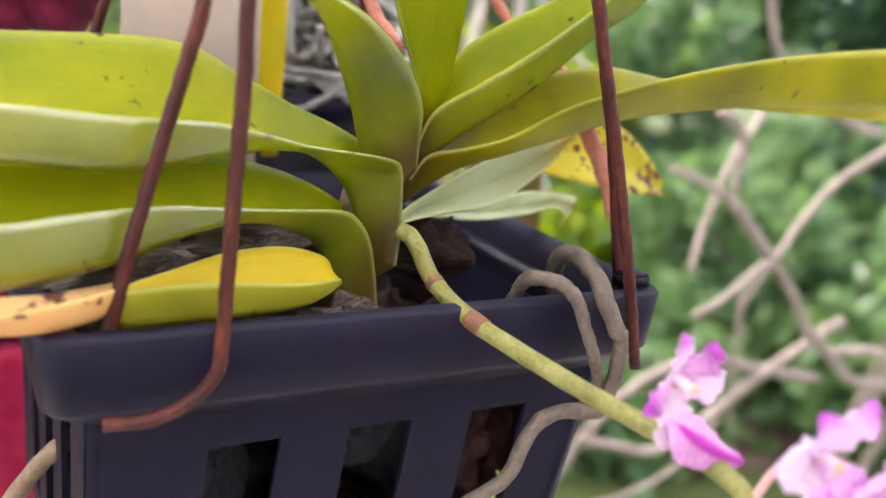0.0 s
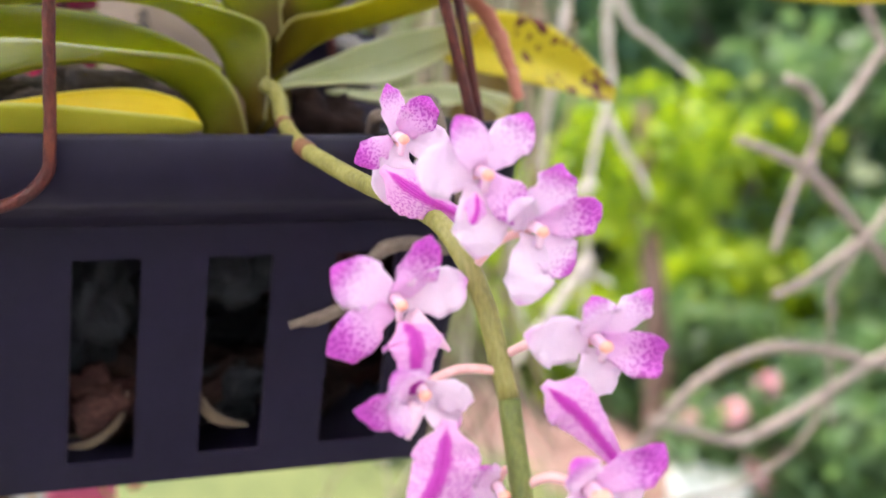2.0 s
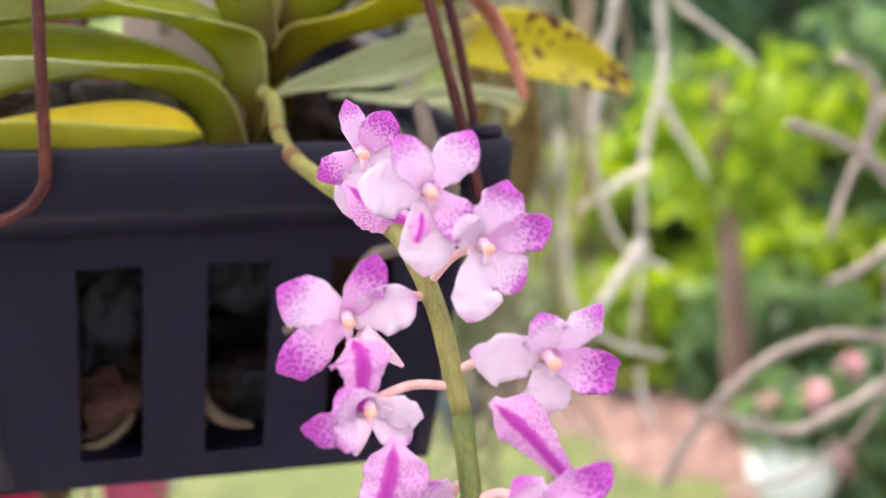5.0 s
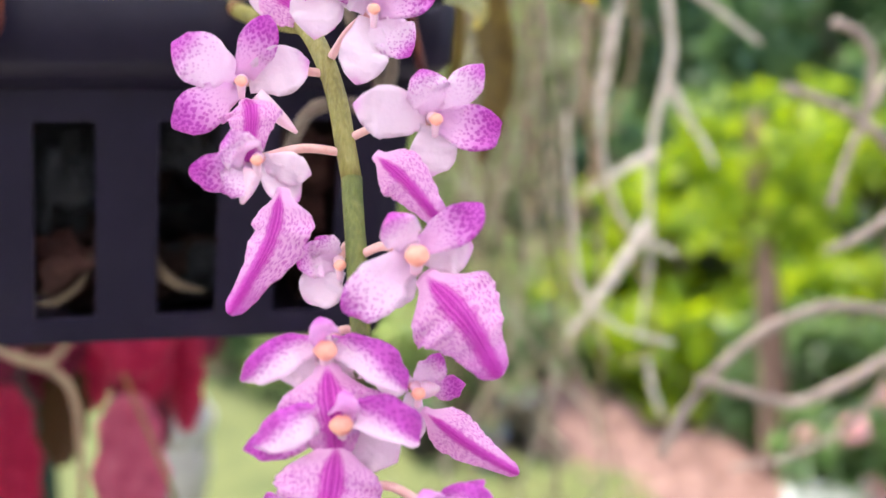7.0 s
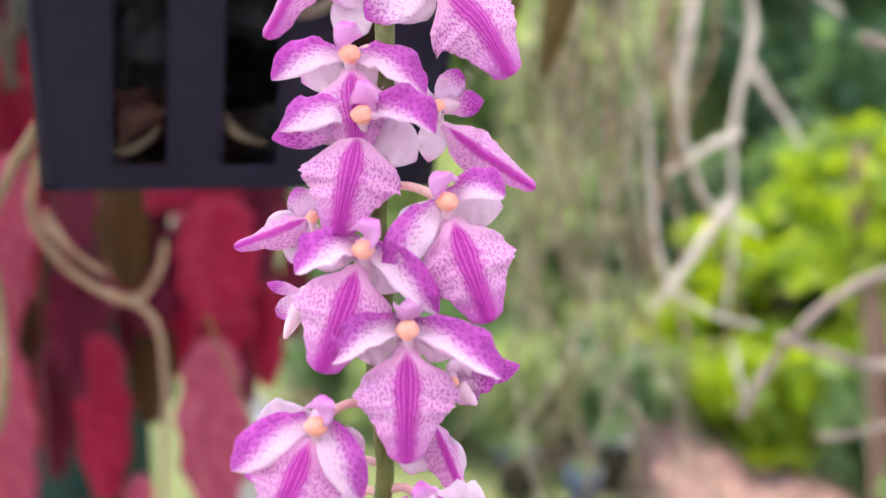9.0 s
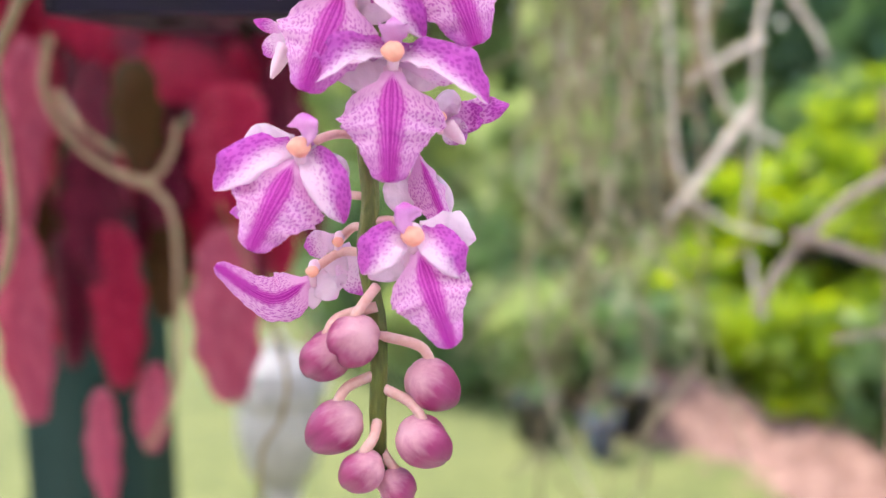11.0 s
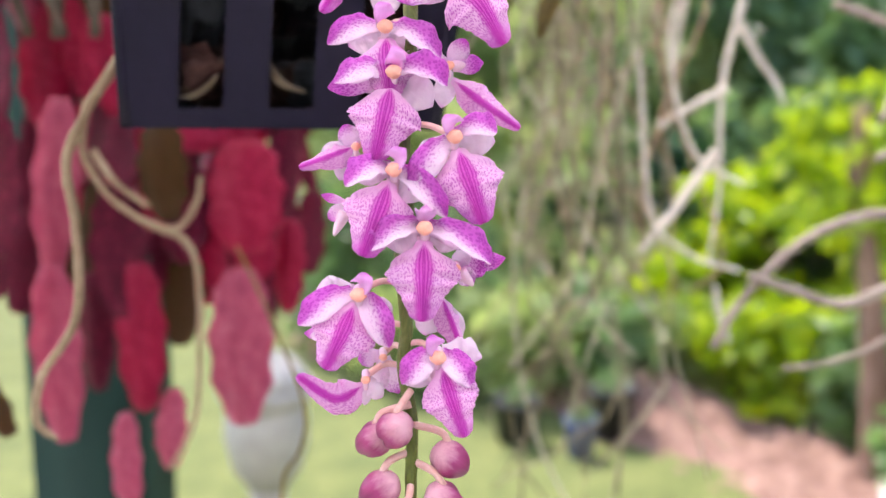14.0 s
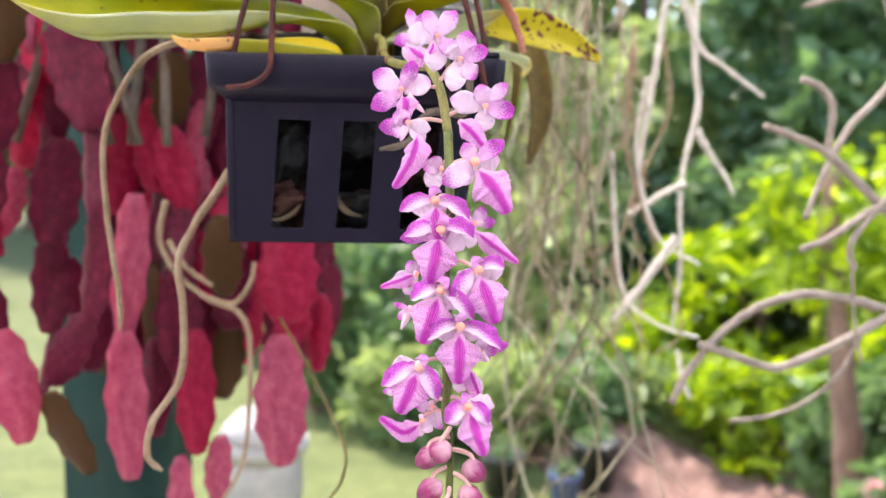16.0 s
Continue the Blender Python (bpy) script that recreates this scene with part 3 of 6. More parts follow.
# unseen wall, added to close the patio and throw light onto the plants
finish(box(-4, 4, -3.2, -3.0, -0.06, 2.9), "wall_south", BOUNCE_WALL)
tagged(bpy.data.objects["wall_south"], "plain pale unseen wall added behind the patio to bounce light", "wall", kind="structure")
post = finish(box(-0.062, 0.062, -0.062, 0.062, 0.03, 2.55, 0.004), "patio_post", POSTG)
post.matrix_world = pose(-0.315, 0.80, 0, 0, 0, 77)
tagged(post, "dark green painted square patio post", "post", kind="structure")

# low mulch mound of the bed
bm = bmesh.new()
g = {}
for i in range(241):
    for j in range(121):
        x = -0.55 + 6.7 * i / 240
        y = float(np.interp(x, (-0.55, 0.15, 0.45, 0.62, 0.8, 1.0, 1.3, 1.75, 2.75), (4.3, 3.55, 3.2, 2.98, 2.75, 2.5, 2.2, 1.8, 1.2))) + 5.2 * j / 120
        e = min(1, j / 16, (120 - j) / 16, i / 12, (240 - i) / 12)
        edge = 0.35 * math.sin(x * 1.7) + 0.25 * math.sin(x * 3.1 + 1)
        hump = 0.17 * math.exp(-((x - 0.92) / 0.36) ** 2 - ((y - 3.3) / 0.40) ** 2)
        g[i, j] = bm.verts.new((x, y + edge * 0.5 * (1 - j / 120), -0.03 + e * (0.09 + hump) + 0.03 * noise.noise(Vector((x * 5, y * 5, 0))) + 0.05 * noise.noise(Vector((x * 17, y * 17, 3)))))
for i in range(240):
    for j in range(120):
        bm.faces.new((g[i, j], g[i + 1, j], g[i + 1, j + 1], g[i, j + 1]))
tagged(finish(bm, "mulch_bed", MULCH), "reddish bark mulch heaped on the garden bed", "mulch", kind="structure")


def leaf_cloud(clumps, count, size, seed, flat=1.0):
    """Many small pointed leaves in clumps: one mesh."""
    rnd = random.Random(seed)
    verts, faces = [], []
    for k in range(count):
        cx, cy, cz, r = clumps[rnd.randrange(len(clumps))]
        d = Vector((rnd.gauss(0, 1), rnd.gauss(0, 1), rnd.gauss(0, 1))).normalized() * r * rnd.random() ** 0.45
        d.z *= flat
        c = Vector((cx, cy, cz)) + d
        s = size * rnd.uniform(0.6, 1.4)
        a = Vector((rnd.gauss(0, 1), rnd.gauss(0, 1), rnd.gauss(-0.4, 0.8))).normalized()
        b = a.cross(Vector((rnd.gauss(0, 1), rnd.gauss(0, 1), rnd.gauss(0, 1)))).normalized()
        n = a.cross(b) * 0.12 * s
        i = len(verts)
        verts += [c, c + a * s * 0.45 + b * s * 0.24 + n, c + a * s, c + a * s * 0.45 - b * s * 0.24 + n]
        faces += [(i, i + 1, i + 2), (i, i + 2, i + 3)]
    me = bpy.data.meshes.new("foliage")
    me.from_pydata([v[:] for v in verts], [], faces)
    return me


def clump_set(x, y, z0, z1, w, seed, count=26, r=(0.14, 0.30)):
    rnd = random.Random(seed)
    out = []
    for _ in range(count):
        h = rnd.random()
        wid = w * (0.55 + 0.6 * math.sin(math.pi * (0.15 + 0.75 * h)))
        a = rnd.uniform(0, 6.283)
        q = rnd.random() ** 0.5
        out.append((x + wid * q * math.cos(a), y + wid * 0.7 * q * math.sin(a), z0 + (z1 - z0) * h, rnd.uniform(*r)))
    return out


def bush(x, y, z0, z1, w, mat, label, seed, leaves=5000, size=0.06, trunk=0.02, r=(0.14, 0.3), category="shrub", name="shrub", count=26, flat=1.0):
    t = thing(name, label, category, "garden bed plants", (x, y, 0))
    cl = clump_set(0, 0, z0, z1, w, seed, count, r)
    crown = new("crown", leaf_cloud(cl, leaves, size, seed, flat))
    crown.data.materials.append(mat)
    crown.parent = t
    rnd = random.Random(seed + 5)
    bm = tube([(0, 0, -0.05), (0.03, 0, z0 * 0.5 + 0.1), (rnd.uniform(-.1, .1), 0, z0 + (z1 - z0) * 0.6)], lambda u: trunk * (1.2 - 0.8 * u), 12, 8, 0.2)
    for k in range(6):
        c = cl[k * 3 % len(cl)]
        h = z0 + (z1 - z0) * 0.15 * (k % 4)
        tube([(0.01, 0, h * 0.8 + 0.05), (c[0] * 0.5, c[1] * 0.5, (h + c[2]) / 2 + 0.05), c[:3]], lambda u: trunk * 0.45 * (1.1 - u * 0.9), 8, 6, 0.2, bm=bm)
    part("trunk", bm, TRUNK, t)
    return t


bush(1.78, 3.85, 0.25, 0.98, 0.40, LIME, "lime-green shrub with layered sunlit sprays of leaves", 1, 950, 0.115, r=(0.14, 0.27), count=12, flat=0.34)
bush(2.75, 3.9, 0.25, 1.15, 0.54, LIME, "lime-green shrub with layered sunlit sprays of leaves", 2, 1200, 0.12, r=(0.15, 0.30), count=14, flat=0.34)
bush(0.78, 4.5, 0.25, 1.15, 0.42, PALELEAF, "pale green shrub with sunlit leaves in the bed", 3, 1800, 0.10, r=(0.12, 0.26), flat=0.6)
bush(1.98, 2.05, 0.05, 0.50, 0.30, GREEN, "low mid-green shrub at the edge of the bed", 21, 1500, 0.095, r=(0.1, 0.2))
bush(2.5, 2.3, 0.05, 0.85, 0.45, GREEN, "low mid-green shrub at the edge of the bed", 22, 2000, 0.102, r=(0.1, 0.22))
bush(2.9, 1.6, 0.05, 0.75, 0.45, GREEN, "low mid-green shrub at the edge of the bed", 23, 2000, 0.102, r=(0.1, 0.22))
bush(3.7, 2.4, 0.1, 1.3, 0.6, GREEN, "mid-green dense shrub in the bed", 24, 3000, 0.119)
bush(2.25, 3.5, 0.08, 0.66, 0.36, LIME, "low lime-green shrub in the bed", 25, 750, 0.105, r=(0.1, 0.2), count=11, flat=0.42)
bush(2.05, 4.45, 0.15, 1.20, 0.55, GREEN, "mid-green leafy shrub between lime ones", 33, 2600, 0.11, r=(0.12, 0.26))
bush(1.35, 4.6, 0.1, 1.05, 0.45, DARKLEAF, "dark green shrub behind the lime ones", 34, 2200, 0.10, r=(0.12, 0.26))
bush(1.50, 3.15, 0.04, 0.46, 0.24, LIME, "low lime-green shrub on the mulch", 38, 800, 0.09, r=(0.09, 0.18), flat=0.6)
bush(1.90, 2.85, 0.04, 0.52, 0.28, GREEN, "low mid-green shrub on the mulch", 39, 1100, 0.09, r=(0.09, 0.18), flat=0.7)
bush(2.05, 3.10, 0.04, 0.60, 0.28, LIME, "low lime-green shrub on the mulch", 40, 900, 0.095, r=(0.09, 0.18), flat=0.6)
bush(1.15, 3.95, 0.04, 0.60, 0.26, PALELEAF, "pale green plant in the bed", 41, 900, 0.09, r=(0.09, 0.18), flat=0.7)
bush(0.62, 3.42, 0.03, 0.40, 0.17, PALELEAF, "low pale green plant on the bed edge", 42, 520, 0.10, r=(0.07, 0.15), flat=0.8)
bush(0.92, 3.36, 0.03, 0.40, 0.17, GREEN, "low mid-green plant on the bed edge", 43, 560, 0.10, r=(0.07, 0.15), flat=0.8)
bush(0.34, 3.58, 0.03, 0.42, 0.17, GREEN, "low mid-green plant on the bed edge", 44, 520, 0.10, r=(0.07, 0.15), flat=0.8)
bush(1.20, 3.38, 0.03, 0.42, 0.17, PALELEAF, "low pale green plant on the mulch", 45, 520, 0.10, r=(0.07, 0.15), flat=0.8)
bush(0.52, 3.62, 0.04, 0.42, 0.20, PALELEAF, "low pale green plant on the bed edge", 35, 700, 0.085, r=(0.08, 0.16), flat=0.7)
bush(0.90, 3.70, 0.04, 0.46, 0.22, GREEN, "low mid-green plant on the bed edge", 36, 800, 0.085, r=(0.08, 0.16), flat=0.7)
bush(0.15, 3.75, 0.04, 0.40, 0.22, PALELEAF, "low pale green plant on the bed edge", 37, 700, 0.085, r=(0.08, 0.16), flat=0.7)
bush(2.75, 3.25, 0.05, 0.6, 0.36, LIME, "low lime-green shrub in the bed", 26, 1200, 0.10, r=(0.1, 0.2), flat=0.5)
bush(1.25, 3.62, 0.03, 0.55, 0.24, LIME, "low lime-green shrub on the mulch", 31, 800, 0.09, r=(0.08, 0.16), flat=0.6)
bush(3.6, 1.3, 0.05, 1.0, 0.5, DARKLEAF, "dark green shrub at the edge of the bed", 27, 2250, 0.119, r=(0.1, 0.25))
bush(-0.12, 4.25, 0.05, 0.75, 0.34, GREEN, "low mid-green shrub at the edge of the bed", 28, 1600, 0.1, r=(0.1, 0.2))
bush(0.34, 3.95, 0.05, 0.62, 0.30, GREEN, "low mid-green shrub at the edge of the bed", 29, 1500, 0.09, r=(0.1, 0.18))
bush(3.2, 3.8, 0.2, 1.5, 0.6, GREEN, "mid-green leafy shrub in the garden bed", 4, 2500, 0.119)
bush(1.3, 5.3, 0.3, 2.0, 0.75, PALELEAF, "tall pale green shrub at the back of the bed", 5, 3500, 0.136)
bush(-0.2, 5.5, 0.15, 1.55, 0.7, PALELEAF, "pale green leafy shrub in the garden bed", 6, 3000, 0.119)
bush(2.6, 5.2, 0.4, 2.6, 0.9, GREEN, "mid-green dense shrub at the back of the bed", 8, 4000, 0.153)
bush(0.3, 8.7, 0.6, 3.5, 1.1, PALELEAF, "pale green tree with drooping foliage", 9, 4500, 0.170, 0.06, (0.2, 0.5), "tree", "tree", 34)
bush(4.2, 5.6, 0.6, 3.4, 1.2, GREEN, "mid-green tree with drooping foliage", 10, 4500, 0.170, 0.06, (0.2, 0.5), "tree", "tree", 34)
bush(2.2, 7.4, 0.8, 4.6, 1.7, PALELEAF, "pale leafy garden tree behind the shrubs", 11, 6000, 0.221, 0.08, (0.3, 0.7), "tree", "tree", 40)
bush(5.6, 8.0, 0.8, 5.0, 1.9, DARKLEAF, "leafy garden tree behind the shrubs", 12, 6000, 0.238, 0.09, (0.3, 0.8), "tree", "tree", 40)
bush(-4.6, 12.5, 0.8, 4.5, 2.0, GREEN, "leafy garden tree behind the lawn", 13, 6000, 0.255, 0.10, (0.3, 0.8), "tree", "tree", 40)
bush(-0.8, 10.0, 1.0, 5.0, 2.2, DARKLEAF, "leafy garden tree behind the lawn", 14, 6000, 0.255, 0.10, (0.3, 0.8), "tree", "tree", 40)
bush(1.1, 10.2, 0.8, 5.2, 2.0, GREEN, "leafy garden tree behind the lawn", 32, 6000, 0.255, 0.10, (0.3, 0.8), "tree", "tree", 40)
bush(-6.5, 9.5, 0.8, 4.8, 2.2, DARKLEAF, "leafy garden tree behind the lawn", 15, 5000, 0.272, 0.10, (0.3, 0.8), "tree", "tree", 40)
bush(8.8, 8.8, 0.8, 5.2, 2.2, GREEN, "leafy garden tree behind the shrubs", 16, 5000, 0.272, 0.10, (0.3, 0.8), "tree", "tree", 40)

bush(6.2, 3.6, 0.6, 4.2, 1.3, DARKLEAF, "dark green tree beside the garden bed", 17, 4500, 0.187, 0.07, (0.25, 0.6), "tree", "tree", 36)
bush(7.4, 5.8, 0.6, 5.0, 1.6, GREEN, "leafy garden tree behind the shrubs", 18, 4500, 0.204, 0.08, (0.25, 0.7), "tree", "tree", 36)
bush(5.4, 1.6, 0.3, 3.0, 1.0, GREEN, "leafy green tree beside the garden bed", 19, 4000, 0.153, 0.05, (0.2, 0.45), "tree", "tree", 36)

# slim brown trunk among the shrubs
tt = thing("tree", "slim brown-barked tree trunk among lime shrubs", "tree", "garden bed plants", (1.62, 2.55, 0))
part("trunk", tube([(0.02, 0, -0.05), (0.0, 0, 0.3), (-0.05, 0.02, 0.7), (-0.07, 0.1, 1.0), (-0.02, 0.2, 1.25)], lambda u: 0.052 - 0.02 * u, 24, 12, 0.14), TRUNK, tt)
cr = new("crown", leaf_cloud(clump_set(0.0, 0.12, 0.85, 1.3, 0.28, 77, 16, (0.08, 0.16)), 700, 0.08, 77))
cr.data.materials.append(LIME)
cr.parent = tt



def pot_body(r0, r1, h):
    """A round open pot with a rolled lip and soil-high inside."""
    bm = bmesh.new()
    rows = [[bm.verts.new((rr * math.cos(2 * math.pi * a / 28), rr * math.sin(2 * math.pi * a / 28), z)) for a in range(28)]
            for rr, z in ((0.01, 0.0), (r0, 0.0), (r1 * 0.97, h * 0.86), (r1, h * 0.87), (r1, h), (r1 * 0.94, h), (r1 * 0.9, h * 0.82), (0.01, h * 0.8))]
    for a, b in zip(rows, rows[1:]):
        for k in range(28):
            bm.faces.new((a[k], a[(k + 1) % 28], b[(k + 1) % 28], b[k]))
    bm.faces.new(rows[0])
    bm.faces.new(rows[-1])
    return bm


BLUEP = material("blue_plastic", [(0.06, 0.08, 0.20), (0.10, 0.13, 0.28)], 0.4, 20, 0.05)
WHITES = material("white_stone", [(0.24, 0.215, 0.20), (0.44, 0.40, 0.37)], 0.7, 14, 0.3)
for x, y, r1, h, mt, lb in ((0.86, 3.02, 0.095, 0.20, POT_OLD, "black plastic nursery pot on the lawn edge"), (0.71, 2.84, 0.060, 0.14, BLUEP, "small blue plastic pot on the lawn edge"), (0.50, 3.00, 0.09, 0.16, POT_OLD, "black plastic nursery pot on the lawn edge")):
    np_ = thing("nursery_pot", lb, "pot", "pots by the bed", (x, y, 0.005))
    part("body", pot_body(r1 * 0.75, r1, h), mt, np_)
    fo = new("foliage", leaf_cloud(((0, 0, h + 0.01, r1 * 0.6),), 60, 0.04, int(x * 100)))
    fo.data.materials.append(GREEN)
    fo.parent = np_
urn = thing("garden_urn", "white stone garden urn with a domed lid on the lawn", "urn", at=(-0.30, 2.15, 0.0))
urn.scale = (0.74, 0.74, 0.78)


def turned(profile, sides=28):
    """A closed turned body from its profile of radius and height."""
    bm = bmesh.new()
    rows = [[bm.verts.new((rr * math.cos(2 * math.pi * a / sides), rr * math.sin(2 * math.pi * a / sides), z)) for a in range(sides)] for rr, z in profile]
    for a, b in zip(rows, rows[1:]):
        for k in range(sides):
            bm.faces.new((a[k], a[(k + 1) % sides], b[(k + 1) % sides], b[k]))
    bm.faces.new(rows[0])
    bm.faces.new(rows[-1])
    return bm


part("plinth", box(-0.13, 0.13, -0.13, 0.13, 0.0, 0.05, 0.006), WHITES, urn)
part("foot", turned(((0.11, 0.05), (0.075, 0.09), (0.06, 0.20), (0.075, 0.27))), WHITES, urn)
part("bowl", turned(((0.07, 0.27), (0.125, 0.34), (0.155, 0.46), (0.15, 0.58), (0.13, 0.60), (0.01, 0.585))), WHITES, urn)
part("lid", turned(((0.158, 0.651), (0.15, 0.69), (0.10, 0.74), (0.03, 0.765), (0.028, 0.80), (0.01, 0.815))), WHITES, urn)
part("rim", turned(((0.148, 0.58), (0.175, 0.62), (0.175, 0.65), (0.15, 0.65), (0.135, 0.60))), WHITES, urn)

# ---- hanging basket pot ----
CX, W, RZ, H = 0.0026, 0.146, 1.40, 0.0925
pot = thing("orchid_pot", "square black plastic slotted pot hanging on rusty wires", "pot", at=(CX, W / 2, RZ))


def ring(bm, half, z, r=0.006, seg=4):
    """A square loop of vertices with rounded corners."""
    vs = []
    for cx, cy, a0 in ((1, 1, 0), (-1, 1, 90), (-1, -1, 180), (1, -1, 270)):
        for k in range(seg + 1):
            a = radians(a0 + 90 * k / seg)
            vs.append(bm.verts.new((cx * (half - r) + r * math.cos(a), cy * (half - r) + r * math.sin(a), z)))
    return vs


def loops(bm, rs, close=False):
    for a, b in zip(rs, rs[1:]):
        for k in range(len(a)):
            bm.faces.new((a[k], a[(k + 1) % len(a)], b[(k + 1) % len(b)], b[k]))


bm = bmesh.new()
hw = W / 2
rs = [ring(bm, h, z) for h, z in ((hw - 0.0085, -0.004), (hw - 0.0042, -0.0005), (hw - 0.003, 0.0), (hw - 0.0008, -0.0004), (hw, -0.0015),
                                  (hw - 0.0010, -0.0155), (hw - 0.0022, -0.0172), (hw - 0.0058, -0.0196), (hw - 0.0094, -0.0228), (hw - 0.0104, -0.0190))]
loops(bm, rs + [rs[0]])
part("rim", bm, POT, pot)

# four slotted walls, each a run of bars between openings
TOPZ, BOTZ, S0, S1 = -0.016, -H, -0.0315, -0.0855
XT, XB = hw - 0.0096, hw - 0.0154


def wall_point(s, z, depth):
    f = (z - TOPZ) / (BOTZ - TOPZ)
    half = XT + (XB - XT) * f
    return (max(-half, min(half, s)), -half + depth, z)


def hang_askew(bm, turn=0.0):
    """Turns a wall into place and lets the soft pot lean a little, as it hangs."""
    for v in bm.verts:
        v.co = Matrix.Rotation(turn, 3, 'Z') @ v.co
        v.co.x += 0.075 * min(0.0, v.co.z - TOPZ)
    return bm


def slab(bm, s0, s1, za, zb, th=0.0016):
    vs = [bm.verts.new(wall_point(s, z, d)) for s in (s0, s1) for z in (za, zb) for d in (0.0, th)]
    for q in ((0, 1, 3, 2), (4, 6, 7, 5), (0, 4, 5, 1), (2, 3, 7, 6), (0, 2, 6, 4), (1, 5, 7, 3)):
        bm.faces.new([vs[i] for i in q])


pitch, sw = 0.0322, 0.0160
for side in range(4):
    def wall_part(name, *a):
        bm = bmesh.new()
        slab(bm, *a)
        part(name, hang_askew(bm, side * math.pi / 2), POT, pot, smooth=False)

    wall_part("wall", -XT, XT, TOPZ, S0)
    wall_part("wall_foot", -XT, XT, S1, BOTZ)
    xs = [-XT]
    for c in (0.0029 - pitch, 0.0029, 0.0029 + pitch):
        xs += [c - sw / 2, c + sw / 2]
    xs.append(XT)
    for a, b in zip(xs[0::2], xs[1::2]):
        wall_part("bar", a, b, S0, S1)
for k in range(4):
    s = [(-1, -1), (1, -1), (1, 1), (-1, 1)][k]
    part("corner_rib", hang_askew(tube([(s[0] * (XT - 0.0022), s[1] * (XT - 0.0022), TOPZ), (s[0] * (XB - 0.0022), s[1] * (XB - 0.0022), BOTZ + 0.001)], 0.0030, 4, 8)), POT, pot)
part("base", hang_askew(box(-XB, XB, -XB, XB, -H - 0.0004, -H + 0.0018)), POT, pot, smooth=False)
# moulded stacking lug in the corner of the rim
part("lug", box(0.0615, 0.0695, -0.0695, -0.0635, -0.0005, 0.0030, 0.0006), POT, pot)
part("ledge", box(hw - 0.0135, hw - 0.0085, -hw + 0.012, hw - 0.012, -0.010, -0.008, 0.0004), POT_OLD, pot)

# wires of the hanger
hanger = thing("wire_hanger", "rusty red-brown wire hanger hooked over the pot rim", "hanger", at=(CX, W / 2, RZ + 0.3))


def hw_pts(*pts):
    return [(x - CX, y - W / 2, z - RZ - 0.3) for x, y, z in pts]


part("wire", tube(hw_pts((-0.010, 0.03, 1.70), (-0.027, 0.008, 1.55), (-0.0345, -0.001, 1.47), (-0.0355, -0.0025, 1.4468), (-0.0365, -0.003, 1.4283), (-0.0372, -0.003, 1.412), (-0.0379, -0.003, 1.3975), (-0.0388, -0.003, 1.3918), (-0.0430, -0.003, 1.3870), (-0.0504, -0.003, 1.3838), (-0.0590, -0.001, 1.3830)), 0.00145, 70, 8, 0.1), WIRE, hanger)
part("wire", tube(hw_pts((-0.010, 0.03, 1.70), (-0.030, 0.012, 1.53), (-0.0400, 0.006, 1.466), (-0.0437, 0.006, 1.4494), (-0.0489, 0.006, 1.4307), (-0.0532, 0.006, 1.4148), (-0.0567, 0.006, 1.399), (-0.0595, 0.005, 1.386)), 0.00145, 60, 8, 0.1), WIRE, hanger)
part("wire", tube(hw_pts((0.012, 0.03, 1.70), (0.030, 0.008, 1.53), (0.0425, 0.001, 1.4674), (0.0520, -0.001, 1.4340), (0.0595, -0.0025, 1.4058), (0.0655, -0.003, 1.3815)), 0.00145, 60, 8, 0.1), WIRE, hanger)
part("wire", tube(hw_pts((0.012, 0.03, 1.70), (0.033, 0.016, 1.53), (0.0490, 0.010, 1.467), (0.0597, 0.010, 1.432), (0.0665, 0.0095, 1.401), (0.069, 0.009, 1.390)), 0.0014, 60, 8, 0.1), WIRE, hanger)
part("wire", tube(hw_pts((0.0, 0.06, 1.70), (-0.02, 0.09, 1.55), (-0.045, 0.125, 1.43), (-0.058, 0.138, 1.385)), 0.0015, 40, 8, 0.08), WIRE, hanger)
part("wire", tube(hw_pts((0.0, 0.06, 1.70), (0.02, 0.09, 1.55), (0.045, 0.125, 1.43), (0.062, 0.138, 1.385)), 0.0015, 40, 8, 0.08), WIRE, hanger)
part("hook", tube(hw_pts((-0.010, 0.03, 1.698), (0, 0.045, 1.72), (0.012, 0.03, 1.698), (0, 0.06, 1.74), (0.0, 0.075, 1.76), (0, 0.09, 1.74)), 0.0018, 20, 8), WIRE, hanger)
part("hook", tube(hw_pts((0.0, 0.075, 1.762), (0, 0.075, 2.0), (0, 0.075, 2.55)), 0.0018, 20, 8), WIRE, hanger)


# ---- filling of the pot: bark chips and charcoal, the lower ones in shade-darkened colours ----
rnd = random.Random(11)
kinds = [lump(0.011, k, 0.5, 2, s) for k, s in enumerate(((1.3, 1.0, 0.75), (1.0, 0.8, 1.2), (1.5, 0.9, 0.6), (0.9, 1.0, 1.5)))]
chips, tops = [], []
for k, bmk in enumerate(kinds):
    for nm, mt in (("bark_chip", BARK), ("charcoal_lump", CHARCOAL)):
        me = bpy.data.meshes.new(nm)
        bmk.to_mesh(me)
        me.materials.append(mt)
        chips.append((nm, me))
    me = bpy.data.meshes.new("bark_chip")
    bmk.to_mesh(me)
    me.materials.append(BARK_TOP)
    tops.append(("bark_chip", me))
    bmk.free()
